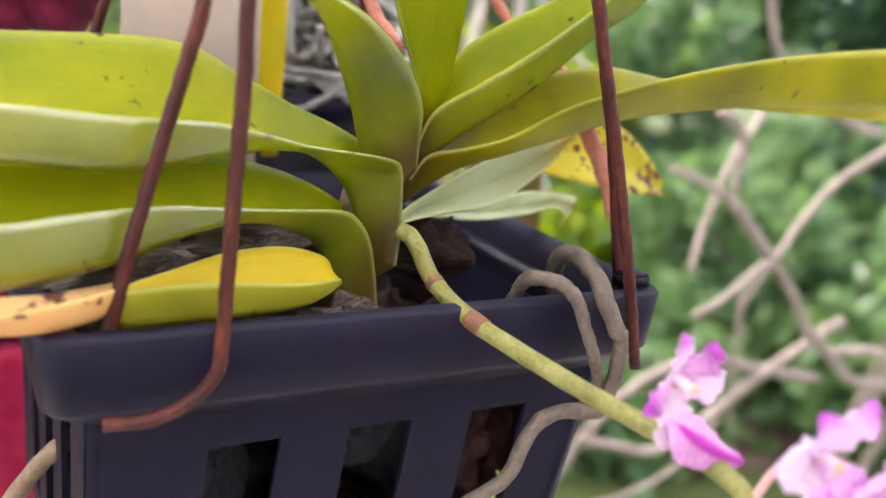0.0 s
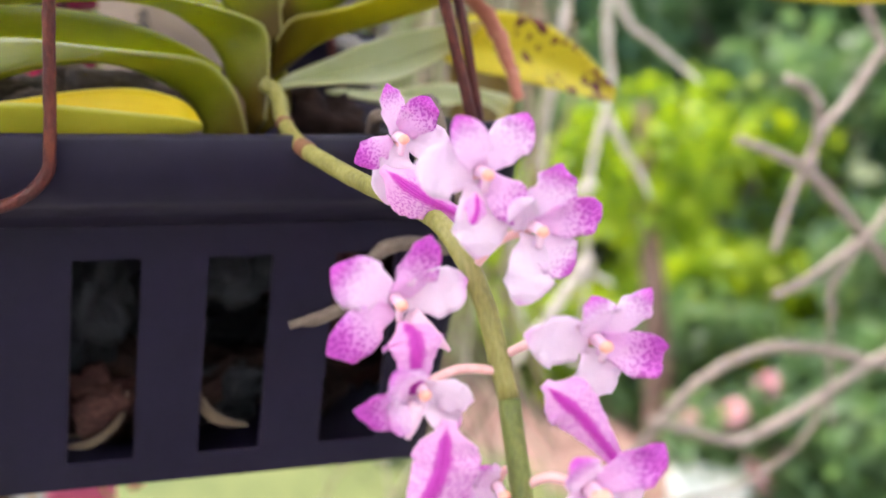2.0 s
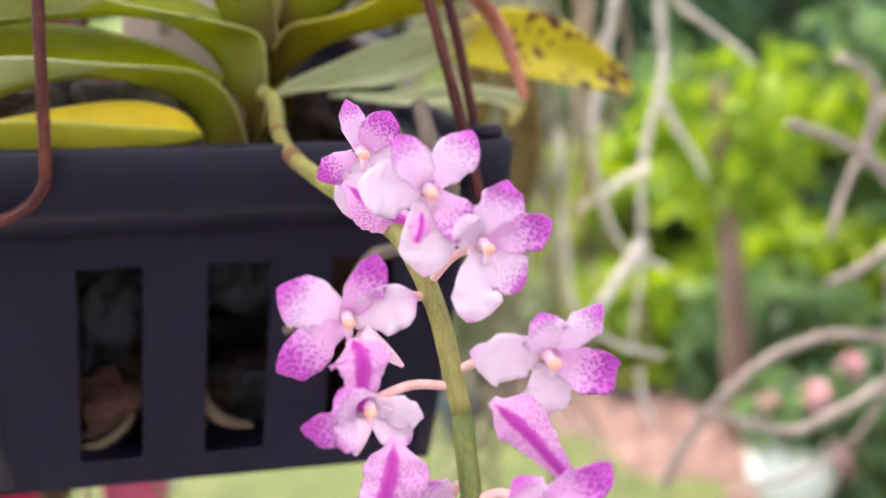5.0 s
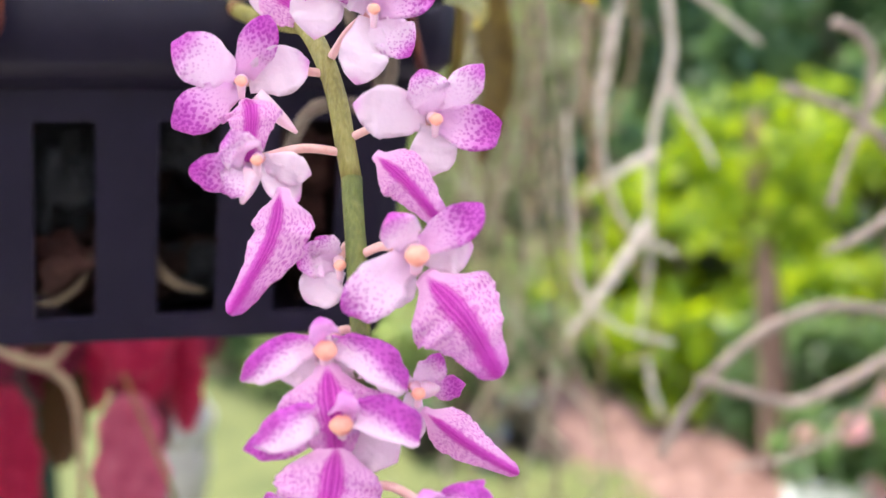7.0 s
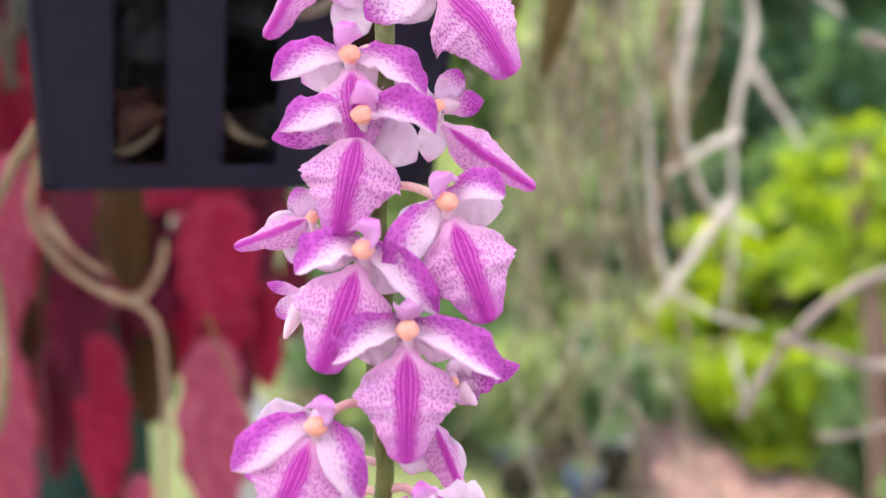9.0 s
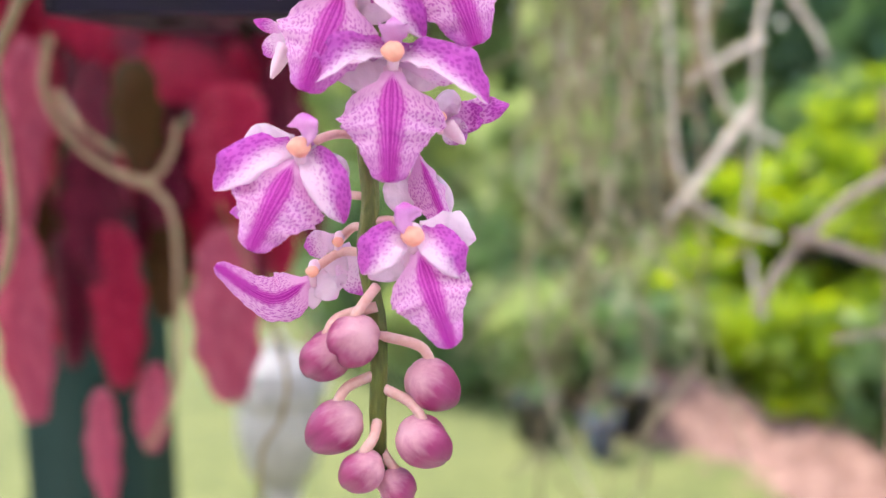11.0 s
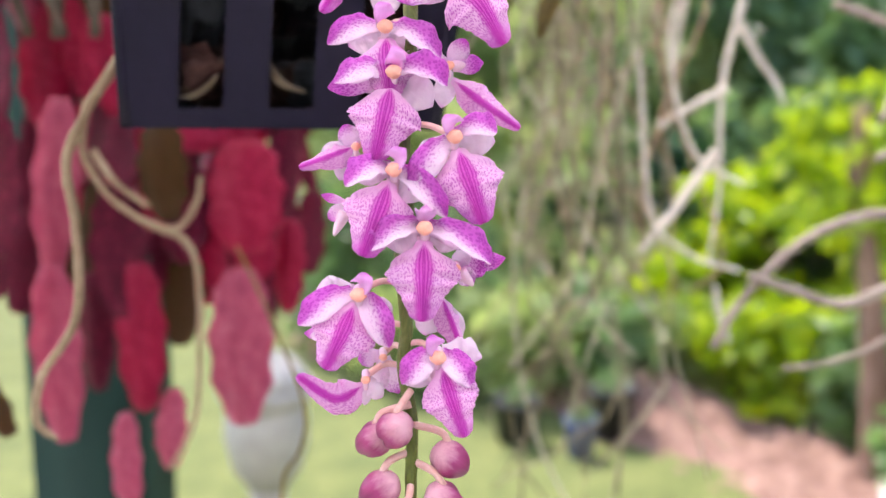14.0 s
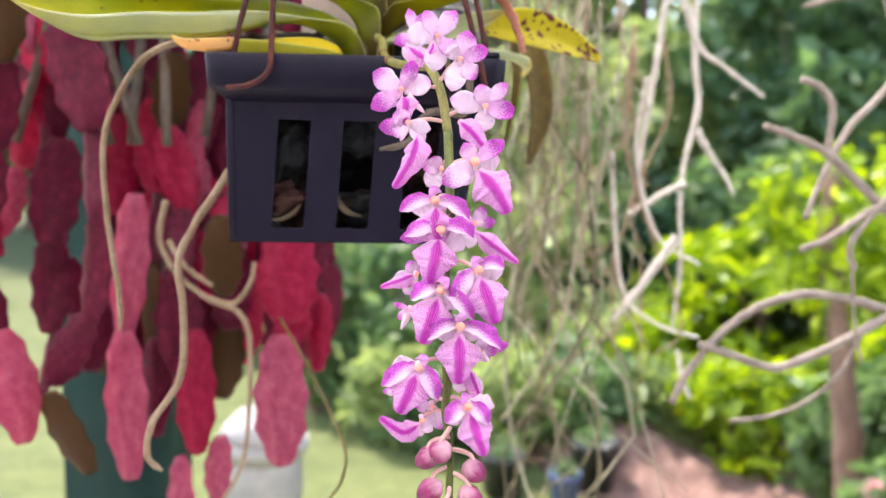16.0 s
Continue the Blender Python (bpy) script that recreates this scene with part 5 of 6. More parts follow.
def tepal(f, q, seed, name, ang, length, width, fwd, mat, droop=0.0, face=(0, -1, 0), curl=0.15):
    """One petal or sepal in millimetres: ang is its way round the column, seen from the front."""
    a = radians(ang + q.gauss(0, 3))
    L, wd = length * 0.001 * q.uniform(0.96, 1.05), width * 0.001 * q.uniform(0.82, 0.98)
    fw, dr = fwd * 0.001, droop * 0.001
    twist = q.gauss(0, 12)
    dx, dz = math.cos(a), math.sin(a)
    pts = [(dx * 0.0010, 0.0016, dz * 0.0010), (dx * L * 0.4, 0.0008 - fw * 0.6, dz * L * 0.4 + dr * 0.25), (dx * L * 0.75, -fw, dz * L * 0.75 - dr * 0.2), (dx * L, -fw * 0.7, dz * L - dr)]
    part(name, blade(pts, wd, 6, 0.00062, lambda u: twist * u, 16, 8, obovate, 0.09, seed, curl + q.gauss(0, 0.22), face), mat, f)


def blossom(at, seed, tepals, lip=None, cap=0.0013, spur=None, size=1.0):
    """One flower about its column, on its own stalk; lip: base, middle and tip in millimetres, width, facing."""
    f = new("flower")
    f.empty_display_size = 0.005
    f.parent = orchid
    at = Vector(at)
    m = pose(*(at - OB)) @ Matrix.Scale(size, 4)
    f.matrix_basis = m
    q = random.Random(seed)
    for k, t in enumerate(tepals):
        tepal(f, q, seed * 10 + k, *t)
    part("column", tube([(0, 0.0022, 0.0004), (0, -0.0010, 0.0003), (0, -0.0020, -0.0006), (0, -0.0012, -0.0024)], lambda u: (0.0015 if cap > 0.0012 else 0.0011) - 0.0006 * u, 12, 12), COLUMN, f)
    part("anther_cap", lump(cap * 1.15, 3, 0.12, 3, (1.05, 0.75, 0.95)), ANTHER, f).location = (0, -0.0027, 0.0003)
    if lip:
        base, mid, tip, wd, face, fold = lip
        pts = [Vector(p) * 0.001 for p in (base, mid, tip)]
        part("lip", blade(pts, wd * 0.001, fold, 0.0008, 0.0, 30, 16, lip_shape, 0.055, 6 + seed * 10, 0.0, face), LIP, f)
    if spur:
        e = Vector(spur) * 0.001
        part("spur", tube([e * 0.25, e * 0.7, e], lambda u: 0.0016 - 0.0013 * u ** 1.5, 8, 8), COLUMN, f)
    root_at = min(AXIS, key=lambda p: (p - at - Vector((0, 0, 0.002))).length)
    end = m.inverted() @ (root_at - OB)
    back = Vector((0, 0.0016, 0.0))
    part("pedicel", tube([back, (back + end) / 2 + Vector((0, 0.0012, 0.0012)), end], lambda u: 0.00082 - 0.0001 * u, 10, 8), PEDICEL, f, "pinkish-orange flower stalk")
    return f


def nodding(at, seed, lean, left, right, extra=(), lip_len=20.0, lip_wide=19.5, size=1.0):
    """A flower that hangs face on: hood, two arching petals, pale sepals behind, and the broad striped lip below."""
    a = radians(-90 - lean)
    dx, dz = math.cos(a), math.sin(a)
    over = (0.1 * dx, -0.88, 0.46)
    k = lip_len / 20.5
    line = lambda d, y: (dx * d * k, y, dz * d * k)
    tep = [("sepal", 205 - lean, 10.0, 8.6, -1.4, TEPAL_WHITE), ("sepal", -25 - lean, 10.0, 8.6, -1.4, TEPAL_WHITE),
           ("sepal", 92 - lean * 0.6, 5.8, 5.6, 3.8, HOOD, 0.0, (0, -0.9, 0.45), 0.2),
           ("petal", left[0], left[1] * 1.10, 7.5, 4.4, TEPAL_TOP_A, 3.0, over, 0.28), ("petal", right[0], right[1] * 1.10, 7.5, 4.4, TEPAL_TOP_B, 3.0, over, 0.28)]
    return blossom(at, seed, tep + list(extra), (line(2.6, -1.6), line(11.0, -7.4), line(20.5, -8.6), lip_wide, (0, -1, 0.25), -27), 0.00155, (-0.5, 1.5, -8.5), size)


T, P, D = TEPAL, TEPAL_WHITE, TEPAL_DEEP
AXIS = spline(SPIKE[:9], 60) + spline(SPIKE[8:], 80)
# open flowers at the top of the spike
blossom((0.0283, -0.056, 1.4045), 1, [("sepal", 102, 9.5, 5.2, 1.5, T), ("petal", 56, 8.5, 7.0, 1.5, D), ("petal", 204, 8.5, 6.5, 1.0, D), ("sepal", 258, 11.5, 8.0, 0.5, P), ("sepal", -8, 8.5, 7.5, 0.5, P)],
        ((-3.5, -2, -4.5), (3.0, -6, -9.0), (10.5, -6, -12.5), 10.0, (-0.3, -0.9, 0.5), -35), 0.0008, size=1.10)
blossom((0.0362, -0.081, 1.4012), 2, [("sepal", 112, 10.5, 7.2, 2.0, T), ("petal", 60, 11.0, 7.8, 2.0, T), ("petal", 174, 11.0, 9.8, 1.0, P), ("petal", -36, 9.0, 7.0, 2.6, D), ("sepal", -96, 12.5, 9.6, 3.0, P)],
        ((-1.5, -1.5, -2.5), (-2.0, -4, -4.5), (-3.0, -5, -6.5), 4.0, (0, -1, 0.25), -25), 0.0008, size=1.10)
blossom((0.0450, -0.084, 1.3922), 3, [("sepal", 72, 11.0, 9.0, 1.0, T), ("petal", 22, 11.5, 6.6, 1.5, D), ("petal", 130, 6.5, 6.5, 1.0, P), ("sepal", -48, 9.0, 7.6, 0.5, T), ("sepal", -104, 11.5, 8.6, 2.0, P)], None, 0.0008, size=1.08)
blossom((0.0222, -0.081, 1.3800), 4, [("sepal", 66, 11.5, 7.2, 1.6, D), ("petal", 148, 11.5, 9.0, 2.0, T), ("petal", 20, 11.5, 9.4, 1.0, P), ("petal", 206, 12.5, 7.6, 2.0, D)],
        ((0.5, -1.5, -2.5), (1.5, -6.0, -4.5), (1.0, -7.0, -12.0), 10.5, (0, -0.8, 0.6), -22), 0.0008, (8.5, 0, -8.0), 1.10)
blossom((0.0548, -0.090, 1.3738), 5, [("petal", 172, 12.5, 8.6, 1.6, P), ("sepal", 112, 8.5, 7.8, 1.6, T), ("petal", 48, 11.5, 6.2, 2.0, T), ("sepal", -10, 11.0, 8.4, 2.0, D), ("sepal", -92, 8.5, 9.0, 0.5, P)],
        ((-9.5, -2, -5.0), (-4.5, -5, -9.5), (2.0, -6, -17.5), 9.0, (-0.3, -0.9, 0.1), -24), 0.0009, size=1.10)
blossom((0.0246, -0.088, 1.3670), 6, [("petal", 188, 10.5, 7.4, 2.0, D), ("sepal", 140, 6.0, 7.0, 2.5, T), ("petal", 222, 7.0, 6.0, 3.0, T), ("sepal", -14, 9.0, 6.0, 0.0, P), ("sepal", -48, 9.0, 6.5, -1.0, P)],
        ((3.8, -2.5, -4.0), (1.5, -5, -12.5), (-5.0, -5, -23.5), 12.0, (-0.45, -0.85, 0.2), -28), 0.0008, (-2.5, -2.5, -6.5), 1.08)
blossom((0.0500, -0.101, 1.3525), 7, [("sepal", 122, 7.5, 7.6, 2.0, T), ("petal", 38, 13.0, 6.8, 2.6, D, 0.0, (0, -0.9, 0.4)), ("petal", 214, 13.5, 8.8, 3.0, T), ("sepal", 4, 9.0, 8.4, -1.0, P), ("sepal", 236, 9.5, 8.0, -1.0, P)],
        ((1.0, -1.6, -2.6), (6.5, -7.0, -8.5), (11.4, -8.5, -17.0), 17.0, (0, -1, 0.25), -27), 0.0015, size=1.10)
blossom((0.0382, -0.090, 1.3490), 8, [("petal", 168, 8.0, 7.0, 0.5, T), ("sepal", 128, 6.0, 6.5, 0.5, T), ("sepal", 232, 9.0, 8.5, 0.5, P)], None, 0.0009)
# nodding flowers with their striped lips
nodding((0.0350, -0.102, 1.3375), 9, -4, (186, 12.5), (-12, 12.5), lip_len=16)
nodding((0.0370, -0.108, 1.3270), 10, 13, (180, 12.5), (2, 11.5), [("sepal", 194, 15.5, 7.6, 1.0, D), ("sepal", -42, 12.0, 8.8, 0.0, P)])
nodding((0.0510, -0.113, 1.3125), 11, -19, (222, 12.0), (24, 9.5), [("petal", 30, 10.5, 4.0, 1.0, D)])
nodding((0.0370, -0.115, 1.3050), 12, 21, (176, 10.5), (-30, 12.5), [("sepal", 190, 9.5, 6.0, 0.0, P)])
nodding((0.0440, -0.119, 1.2922), 13, 2, (191, 12.0), (-20, 14.0), [("sepal", -12, 13.5, 7.0, 0.0, T)])
nodding((0.0290, -0.121, 1.2772), 14, 26, (196, 13.0), (-48, 10.5), lip_len=17, lip_wide=17.5)
nodding((0.0470, -0.124, 1.2632), 15, -20, (196, 7.5), (-26, 8.0), lip_len=17.5, lip_wide=15)
# flowers that look to the sides
blossom((0.0504, -0.100, 1.3287), 16, [("sepal", -98, 10.0, 6.2, 0.5, P), ("sepal", 152, 8.0, 6.0, 1.0, P), ("petal", 60, 7.5, 6.0, 1.0, T), ("petal", 14, 8.5, 5.0, 1.5, D)],
        ((0.8, -1.5, -3.0), (8.5, -4.0, -8.8), (17.2, -4.0, -14.6), 9.5, (-0.25, -0.95, 0.35), -34), 0.0010, (4.0, -1.0, 0.5))
blossom((0.0281, -0.106, 1.3096), 17, [("sepal", 248, 8.5, 7.0, 0.5, P), ("sepal", 200, 9.0, 6.5, -0.5, P), ("petal", 120, 6.0, 6.0, 0.5, T)],
        ((-0.5, -1.0, 0.0), (-6.0, -2.5, -2.0), (-13.5, -2.5, -4.6), 7.5, (0.2, -0.8, 0.6), -30), 0.0009)
blossom((0.0262, -0.106, 1.2958), 18, [("petal", 158, 7.0, 2.8, 0.5, D), ("sepal", 215, 6.0, 4.5, 0.5, T)], None, 0.0008, (-3.6, -1.0, -7.5))
blossom((0.0518, -0.112, 1.2815), 19, [("petal", 14, 12.0, 5.2, 1.0, D), ("sepal", -2, 8.0, 6.5, 0.5, D), ("sepal", -40, 6.0, 5.5, 0.5, T), ("petal", 60, 5.5, 5.5, 0.5, P)], None, 0.0009, (4.2, -1.5, -4.2))
blossom((0.0462, -0.114, 1.2745), 20, [("sepal", -104, 9.0, 7.0, 0.5, P), ("sepal", -60, 12.0, 7.0, 0.0, P), ("petal", 96, 6.0, 6.0, 0.5, T)],
        ((1.8, -1.0, 1.0), (5.0, -3.0, -6.5), (8.2, -3.0, -15.8), 8.5, (0.35, -0.9, 0.2), -40), 0.0009)
blossom((0.0305, -0.120, 1.2568), 21, [("sepal", -55, 6.0, 5.0, 0.5, P), ("sepal", 262, 6.5, 3.6, 0.0, P)],
        ((-0.5, -1.0, -1.5), (-7.0, -2.5, -4.2), (-15.8, -2.5, 1.4), 9.0, (0.0, -1, 0.15), -18), 0.0009)
blossom((0.0345, -0.116, 1.2610), 22, [("sepal", -70, 10.5, 5.5, 0.5, T), ("sepal", -98, 9.0, 5.0, 0.5, P), ("petal", 186, 6.0, 5.0, 0.0, T)], None, 0.0008)
blossom((0.0240, -0.113, 1.2662), 23, [("petal", 177, 8.0, 4.2, 0.5, HOOD), ("petal", 190, 7.0, 3.4, 1.0, P)], None, 0.0008)
for x, y, z, r, dx in ((0.0372, -0.126, 1.2462, 0.0044, -1), (0.0326, -0.1235, 1.2430, 0.0042, -1), (0.0500, -0.124, 1.2380, 0.0044, 1), (0.0340, -0.125, 1.2312, 0.0045, -1), (0.0485, -0.127, 1.2292, 0.0044, 1), (0.0385, -0.129, 1.2250, 0.0036, -1), (0.044, -0.126, 1.221, 0.0032, 1)):
    b = part("bud", bud_shape(r * 0.98, z * 100), BUDM, orchid, "round pink flower bud")
    b.location = Vector((x, y, z)) - OB
    b.rotation_euler = (0.45, -0.80 * dx, 0.4 * math.sin(z * 700))
    inv = b.rotation_euler.to_matrix().inverted()
    part("pedicel", tube([inv @ Vector(q) for q in ((0, 0, r * 0.8), (-dx * 0.002, 0.001, r + 0.002), (0.041 - x, -0.123 - y, r + 0.004))], 0.0009, 8, 8), PEDICEL, b)


def root(pts, r, mat=ROOT, seed=0, label="grey-brown aerial root"):
    return part("root", tube(loc(*pts), lambda u: r * (1 - 0.25 * u) if u < 0.97 else r * 0.45, 50, 9, 0.16, seed=seed), mat, orchid, label)


root([(0.0372, 0.0140, 1.3900), (0.0375, 0.0090, 1.4014), (0.0371, 0.0030, 1.4044), (0.0399, -0.0020, 1.4048), (0.0438, -0.0040, 1.4012), (0.0468, -0.0050, 1.3944), (0.0495, -0.0060, 1.3874), (0.0535, -0.0040, 1.3789), (0.0535, 0.0015, 1.3690)], 0.0019, ROOT_GREY, 1)
root([(0.0640, 0.0300, 1.3860), (0.0559, 0.0220, 1.4003), (0.0518, 0.0120, 1.4073), (0.0511, 0.0040, 1.4071), (0.0504, -0.0030, 1.4045), (0.0510, -0.0065, 1.4001), (0.0541, -0.0070, 1.3945), (0.0562, -0.0070, 1.3907), (0.0565, -0.0060, 1.380), (0.0535, -0.0055, 1.3725), (0.0430, -0.0055, 1.3740), (0.0360, -0.0059, 1.3720), (0.0320, -0.0063, 1.3660), (0.0290, -0.0067, 1.3600), (0.0230, -0.0071, 1.3570), (0.0140, -0.0075, 1.3550)], 0.0023, ROOT_GREY, 2)
root([(-0.045, 0.055, 1.36), (-0.062, 0.058, 1.347), (-0.072, 0.06, 1.333), (-0.087, 0.06, 1.310), (-0.0955, 0.06, 1.290), (-0.093, 0.06, 1.262), (-0.0955, 0.06, 1.225), (-0.111, 0.06, 1.200), (-0.114, 0.06, 1.180), (-0.106, 0.06, 1.172)], 0.0024, ROOT, 3, "long wavy tan aerial root")
root([(-0.062, 0.05, 1.392), (-0.085, 0.055, 1.408), (-0.108, 0.06, 1.403), (-0.124, 0.06, 1.383), (-0.134, 0.06, 1.355), (-0.133, 0.06, 1.315), (-0.128, 0.06, 1.275), (-0.127, 0.06, 1.252)], 0.0020, ROOT, 4, "long pale aerial root")


# ---- hanging red leaf cactus behind the pot ----
cactus = thing("leaf_cactus", "hanging leaf cactus with flat dark-red segments", "cactus", at=(-0.17, 0.32, 1.50))
CB = Vector((-0.17, 0.32, 1.50))


def segment_mesh(name, mat, n=14, seed=0):
    """A flat, notched, thick cactus segment, 1 long, hanging from its top."""
    bm = bmesh.new()
    r = random.Random(seed)
    rings = []
    for k in range(n + 1):
        u = k / n
        w = 0.24 * (math.sin(math.pi * min(1, 0.05 + u * 0.91)) ** 0.50) + (0.030 if k % 4 == 2 else (-0.020 if k % 4 == 0 else 0)) * (1 if 0 < k < n else 0) + 0.02
        row = []
        for a in range(12):
            t = 2 * math.pi * a / 12
            c, s = math.cos(t), math.sin(t)
            x = w * math.copysign(abs(c) ** 0.8, c)
            y = 0.046 * s * (1 - 0.6 * abs(c)) + 0.030 * math.exp(-(x / 0.05) ** 2) * s + 0.05 * math.sin(3 * u + seed)
            row.append(bm.verts.new((x, y, -u)))
        rings.append(row)
    for a, b in zip(rings, rings[1:]):
        for j in range(12):
            bm.faces.new((a[j], a[(j + 1) % 12], b[(j + 1) % 12], b[j]))
    bm.faces.new(rings[0][::-1])
    bm.faces.new(rings[-1])
    me = bpy.data.meshes.new(name)
    bmesh.ops.recalc_face_normals(bm, faces=bm.faces)
    bm.to_mesh(me)
    bm.free()
    for p in me.polygons:
        p.use_smooth = True
    me.materials.append(mat)
    return me


segs = [segment_mesh("segment", m, seed=k) for k, m in enumerate((CACTUS, CACTUS, CACTUS_LIT_RED, CACTUS_LIT_PINK, CACTUS_DULL))]
r = random.Random(5)
for k in range(36):
    x0 = -0.36 + 0.335 * (k + r.random()) / 36
    y = 0.32 + r.uniform(-0.09, 0.10)
    z = 1.47 + r.uniform(-0.05, 0.06) - (0.09 if x0 > -0.09 else 0)
    end = float(np.interp(x0, (-0.37, -0.34, -0.31, -0.28, -0.24, -0.21, -0.185, -0.165, -0.14, -0.08, -0.04), (1.44, 1.38, 1.27, 1.18, 1.08, 1.09, 1.17, 1.19, 1.13, 1.14, 1.16))) + 0.03 + r.uniform(0.0, 0.12)
    low = x0 > -0.20
    if low:
        y += 0.10
        end -= 0.0 if x0 > -0.095 else 0.035
    x = x0
    while z > end:
        L = r.uniform(0.052, 0.088)
        o = new("segment", segs[r.choices((0, 1, 2, 3, 4), (3.6, 3.6, 2.0, 2.0, 0.7) if not low else (4.0, 4.0, 2.6, 0.8, 0.5))[0]])
        o.parent = cactus
        tilt = r.gauss(0, 0.24)
        o.matrix_basis = Matrix.Translation(Vector((x, y, z)) - CB) @ Euler((r.gauss(0, 0.14), tilt, r.uniform(-0.95, 0.95))).to_matrix().to_4x4() @ Matrix.Diagonal((L * r.uniform(0.7, 0.98), L, L, 1))
        z -= L * 0.90
        x += -math.sin(tilt) * L * 0.8
        y += r.gauss(0, 0.006)
# low segments that hang below the pot: place of the top, length, width, kind (2 and 3 in the lit tones)
q5 = random.Random(12)
for x, y, z, L, wide, kind in ((-0.056, 0.28, 1.286, 0.072, 0.048, 2), (-0.060, 0.27, 1.204, 0.104, 0.041, 3), (-0.177, 0.30, 1.311, 0.114, 0.029, 3), (-0.186, 0.29, 1.203, 0.119, 0.032, 3),
                               (-0.102, 0.26, 1.299, 0.063, 0.032, 4), (-0.133, 0.30, 1.201, 0.101, 0.032, 2), (-0.166, 0.31, 1.193, 0.085, 0.024, 0), (-0.054, 0.31, 1.220, 0.032, 0.031, 2),
                               (-0.097, 0.33, 1.309, 0.035, 0.054, 2), (-0.035, 0.33, 1.296, 0.076, 0.025, 0), (-0.033, 0.32, 1.227, 0.063, 0.022, 2), (-0.112, 0.30, 1.113, 0.055, 0.023, 3),
                               (-0.156, 0.34, 1.251, 0.061, 0.033, 1), (-0.112, 0.34, 1.235, 0.040, 0.031, 1), (-0.143, 0.29, 1.100, 0.071, 0.021, 3), (-0.068, 0.35, 1.310, 0.036, 0.041, 2)):
    o = new("segment", segs[kind])
    o.parent = cactus
    o.matrix_basis = Matrix.Translation(Vector((x, y, z)) - CB) @ Euler((q5.gauss(0, 0.06), q5.gauss(0, 0.05), q5.uniform(-0.25, 0.25))).to_matrix().to_4x4() @ Matrix.Diagonal((wide / 0.52, 0.085, L, 1))
for k, (x, z, tilt, L) in enumerate(((0.002, 1.545, 0.25, 0.098), (-0.055, 1.535, -0.1, 0.095), (-0.026, 1.533, 0.05, 0.100), (-0.053, 1.527, -0.05, 0.095))):
    o = new("segment", segs[0])
    o.parent = cactus
    o.matrix_basis = Matrix.Translation(Vector((x, 0.25, z)) - CB) @ Euler((0.1, tilt, 0.3)).to_matrix().to_4x4() @ Matrix.Diagonal((L, L, L, 1))
bm = bmesh.new()
for k in range(14):
    x = -0.36 + 0.335 * k / 13
    tube([(x - CB.x, r.uniform(-.05, .05), 0.10), (x - CB.x + r.uniform(-.02, .02), r.uniform(-.03, .03), -0.02), (x - CB.x + r.uniform(-.03, .03), r.uniform(-.03, .03), -0.15)], 0.004, 10, 7, 0.2, bm=bm)
part("woody_stem", bm, ROOT_GREY, cactus, "grey-brown woody stems")
bk = bmesh.new()
tube([(0.0, 0, 0.02), (0, 0, 0.06), (0, 0, 0.16)], lambda u: 0.085 + 0.03 * u, 8, 24, bm=bk)
part("basket", bk, POT_OLD, cactus, "dark round hanging pot")
part("chain", tube([(0, 0, 0.15), (0, 0, 0.5), (0, 0, 1.05)], 0.002, 8, 6), WIRE, cactus)
for k, pts in enumerate((((-0.141, 0.24, 1.311), (-0.146, 0.24, 1.282), (-0.132, 0.24, 1.255), (-0.110, 0.24, 1.238), (-0.090, 0.24, 1.229), (-0.081, 0.24, 1.210), (-0.081, 0.24, 1.166), (-0.086, 0.24, 1.114), (-0.102, 0.24, 1.082)),
                         ((-0.110, 0.24, 1.238), (-0.092, 0.24, 1.235), (-0.080, 0.24, 1.251), (-0.077, 0.24, 1.266)),
                         ((-0.140, 0.24, 1.282), (-0.127, 0.24, 1.262), (-0.108, 0.24, 1.248)))):
    part("aerial_root", tube([Vector(p) - CB for p in pts], lambda u: 0.0024 - 0.0008 * u, 40, 8, 0.2, seed=k), ROOT, cactus, "tan woody root")

# thin dark stalk that hangs under the cactus, in front of the lawn
part("stalk", tube([Vector(p) - CB for p in ((-0.06, 0.26, 1.22), (-0.03, 0.18, 1.195), (-0.006, 0.11, 1.170), (-0.007, 0.1, 1.150), (-0.015, 0.1, 1.136), (-0.0175, 0.1, 1.105), (-0.021, 0.1, 1.06))], lambda u: 0.0011 - 0.0003 * u, 40, 7, 0.25, seed=77), OLD_BROWN, cactus, "thin brown dry stalk")

# ---- bare twigs beside the pot ----
tw = thing("bare_branch", "bare grey-brown twigs of a hanging plant", "branch", at=(0.87, 0.60, 0.70))
TB = Vector((0.87, 0.60, 0.70))


def twig(pts, ra, rb, seed, mat=TWIG, parent=tw, base=TB):
    return part("twig", tube([Vector(p) - base for p in pts], lambda u: 0.82 * (ra + (rb - ra) * u), 36, 8, 0.22, seed=seed), mat, parent)


twig([(0.313, 0.262, 1.3735), (0.338, 0.262, 1.366), (0.366, 0.26, 1.352), (0.408, 0.26, 1.315), (0.440, 0.262, 1.286), (0.468, 0.264, 1.255), (0.55, 0.28, 1.20), (0.74, 0.36, 1.10), (0.87, 0.56, 0.70)], 0.0038, 0.0052, 1)
twig([(0.338, 0.256, 1.410), (0.352, 0.257, 1.405), (0.3655, 0.258, 1.390), (0.3655, 0.26, 1.365), (0.366, 0.26, 1.352)], 0.0036, 0.0034, 2)
twig([(0.52, 0.262, 1.392), (0.47, 0.262, 1.368), (0.444, 0.260, 1.350), (0.412, 0.256, 1.317), (0.393, 0.256, 1.294), (0.386, 0.256, 1.278), (0.392, 0.257, 1.262)], 0.0038, 0.0030, 3)
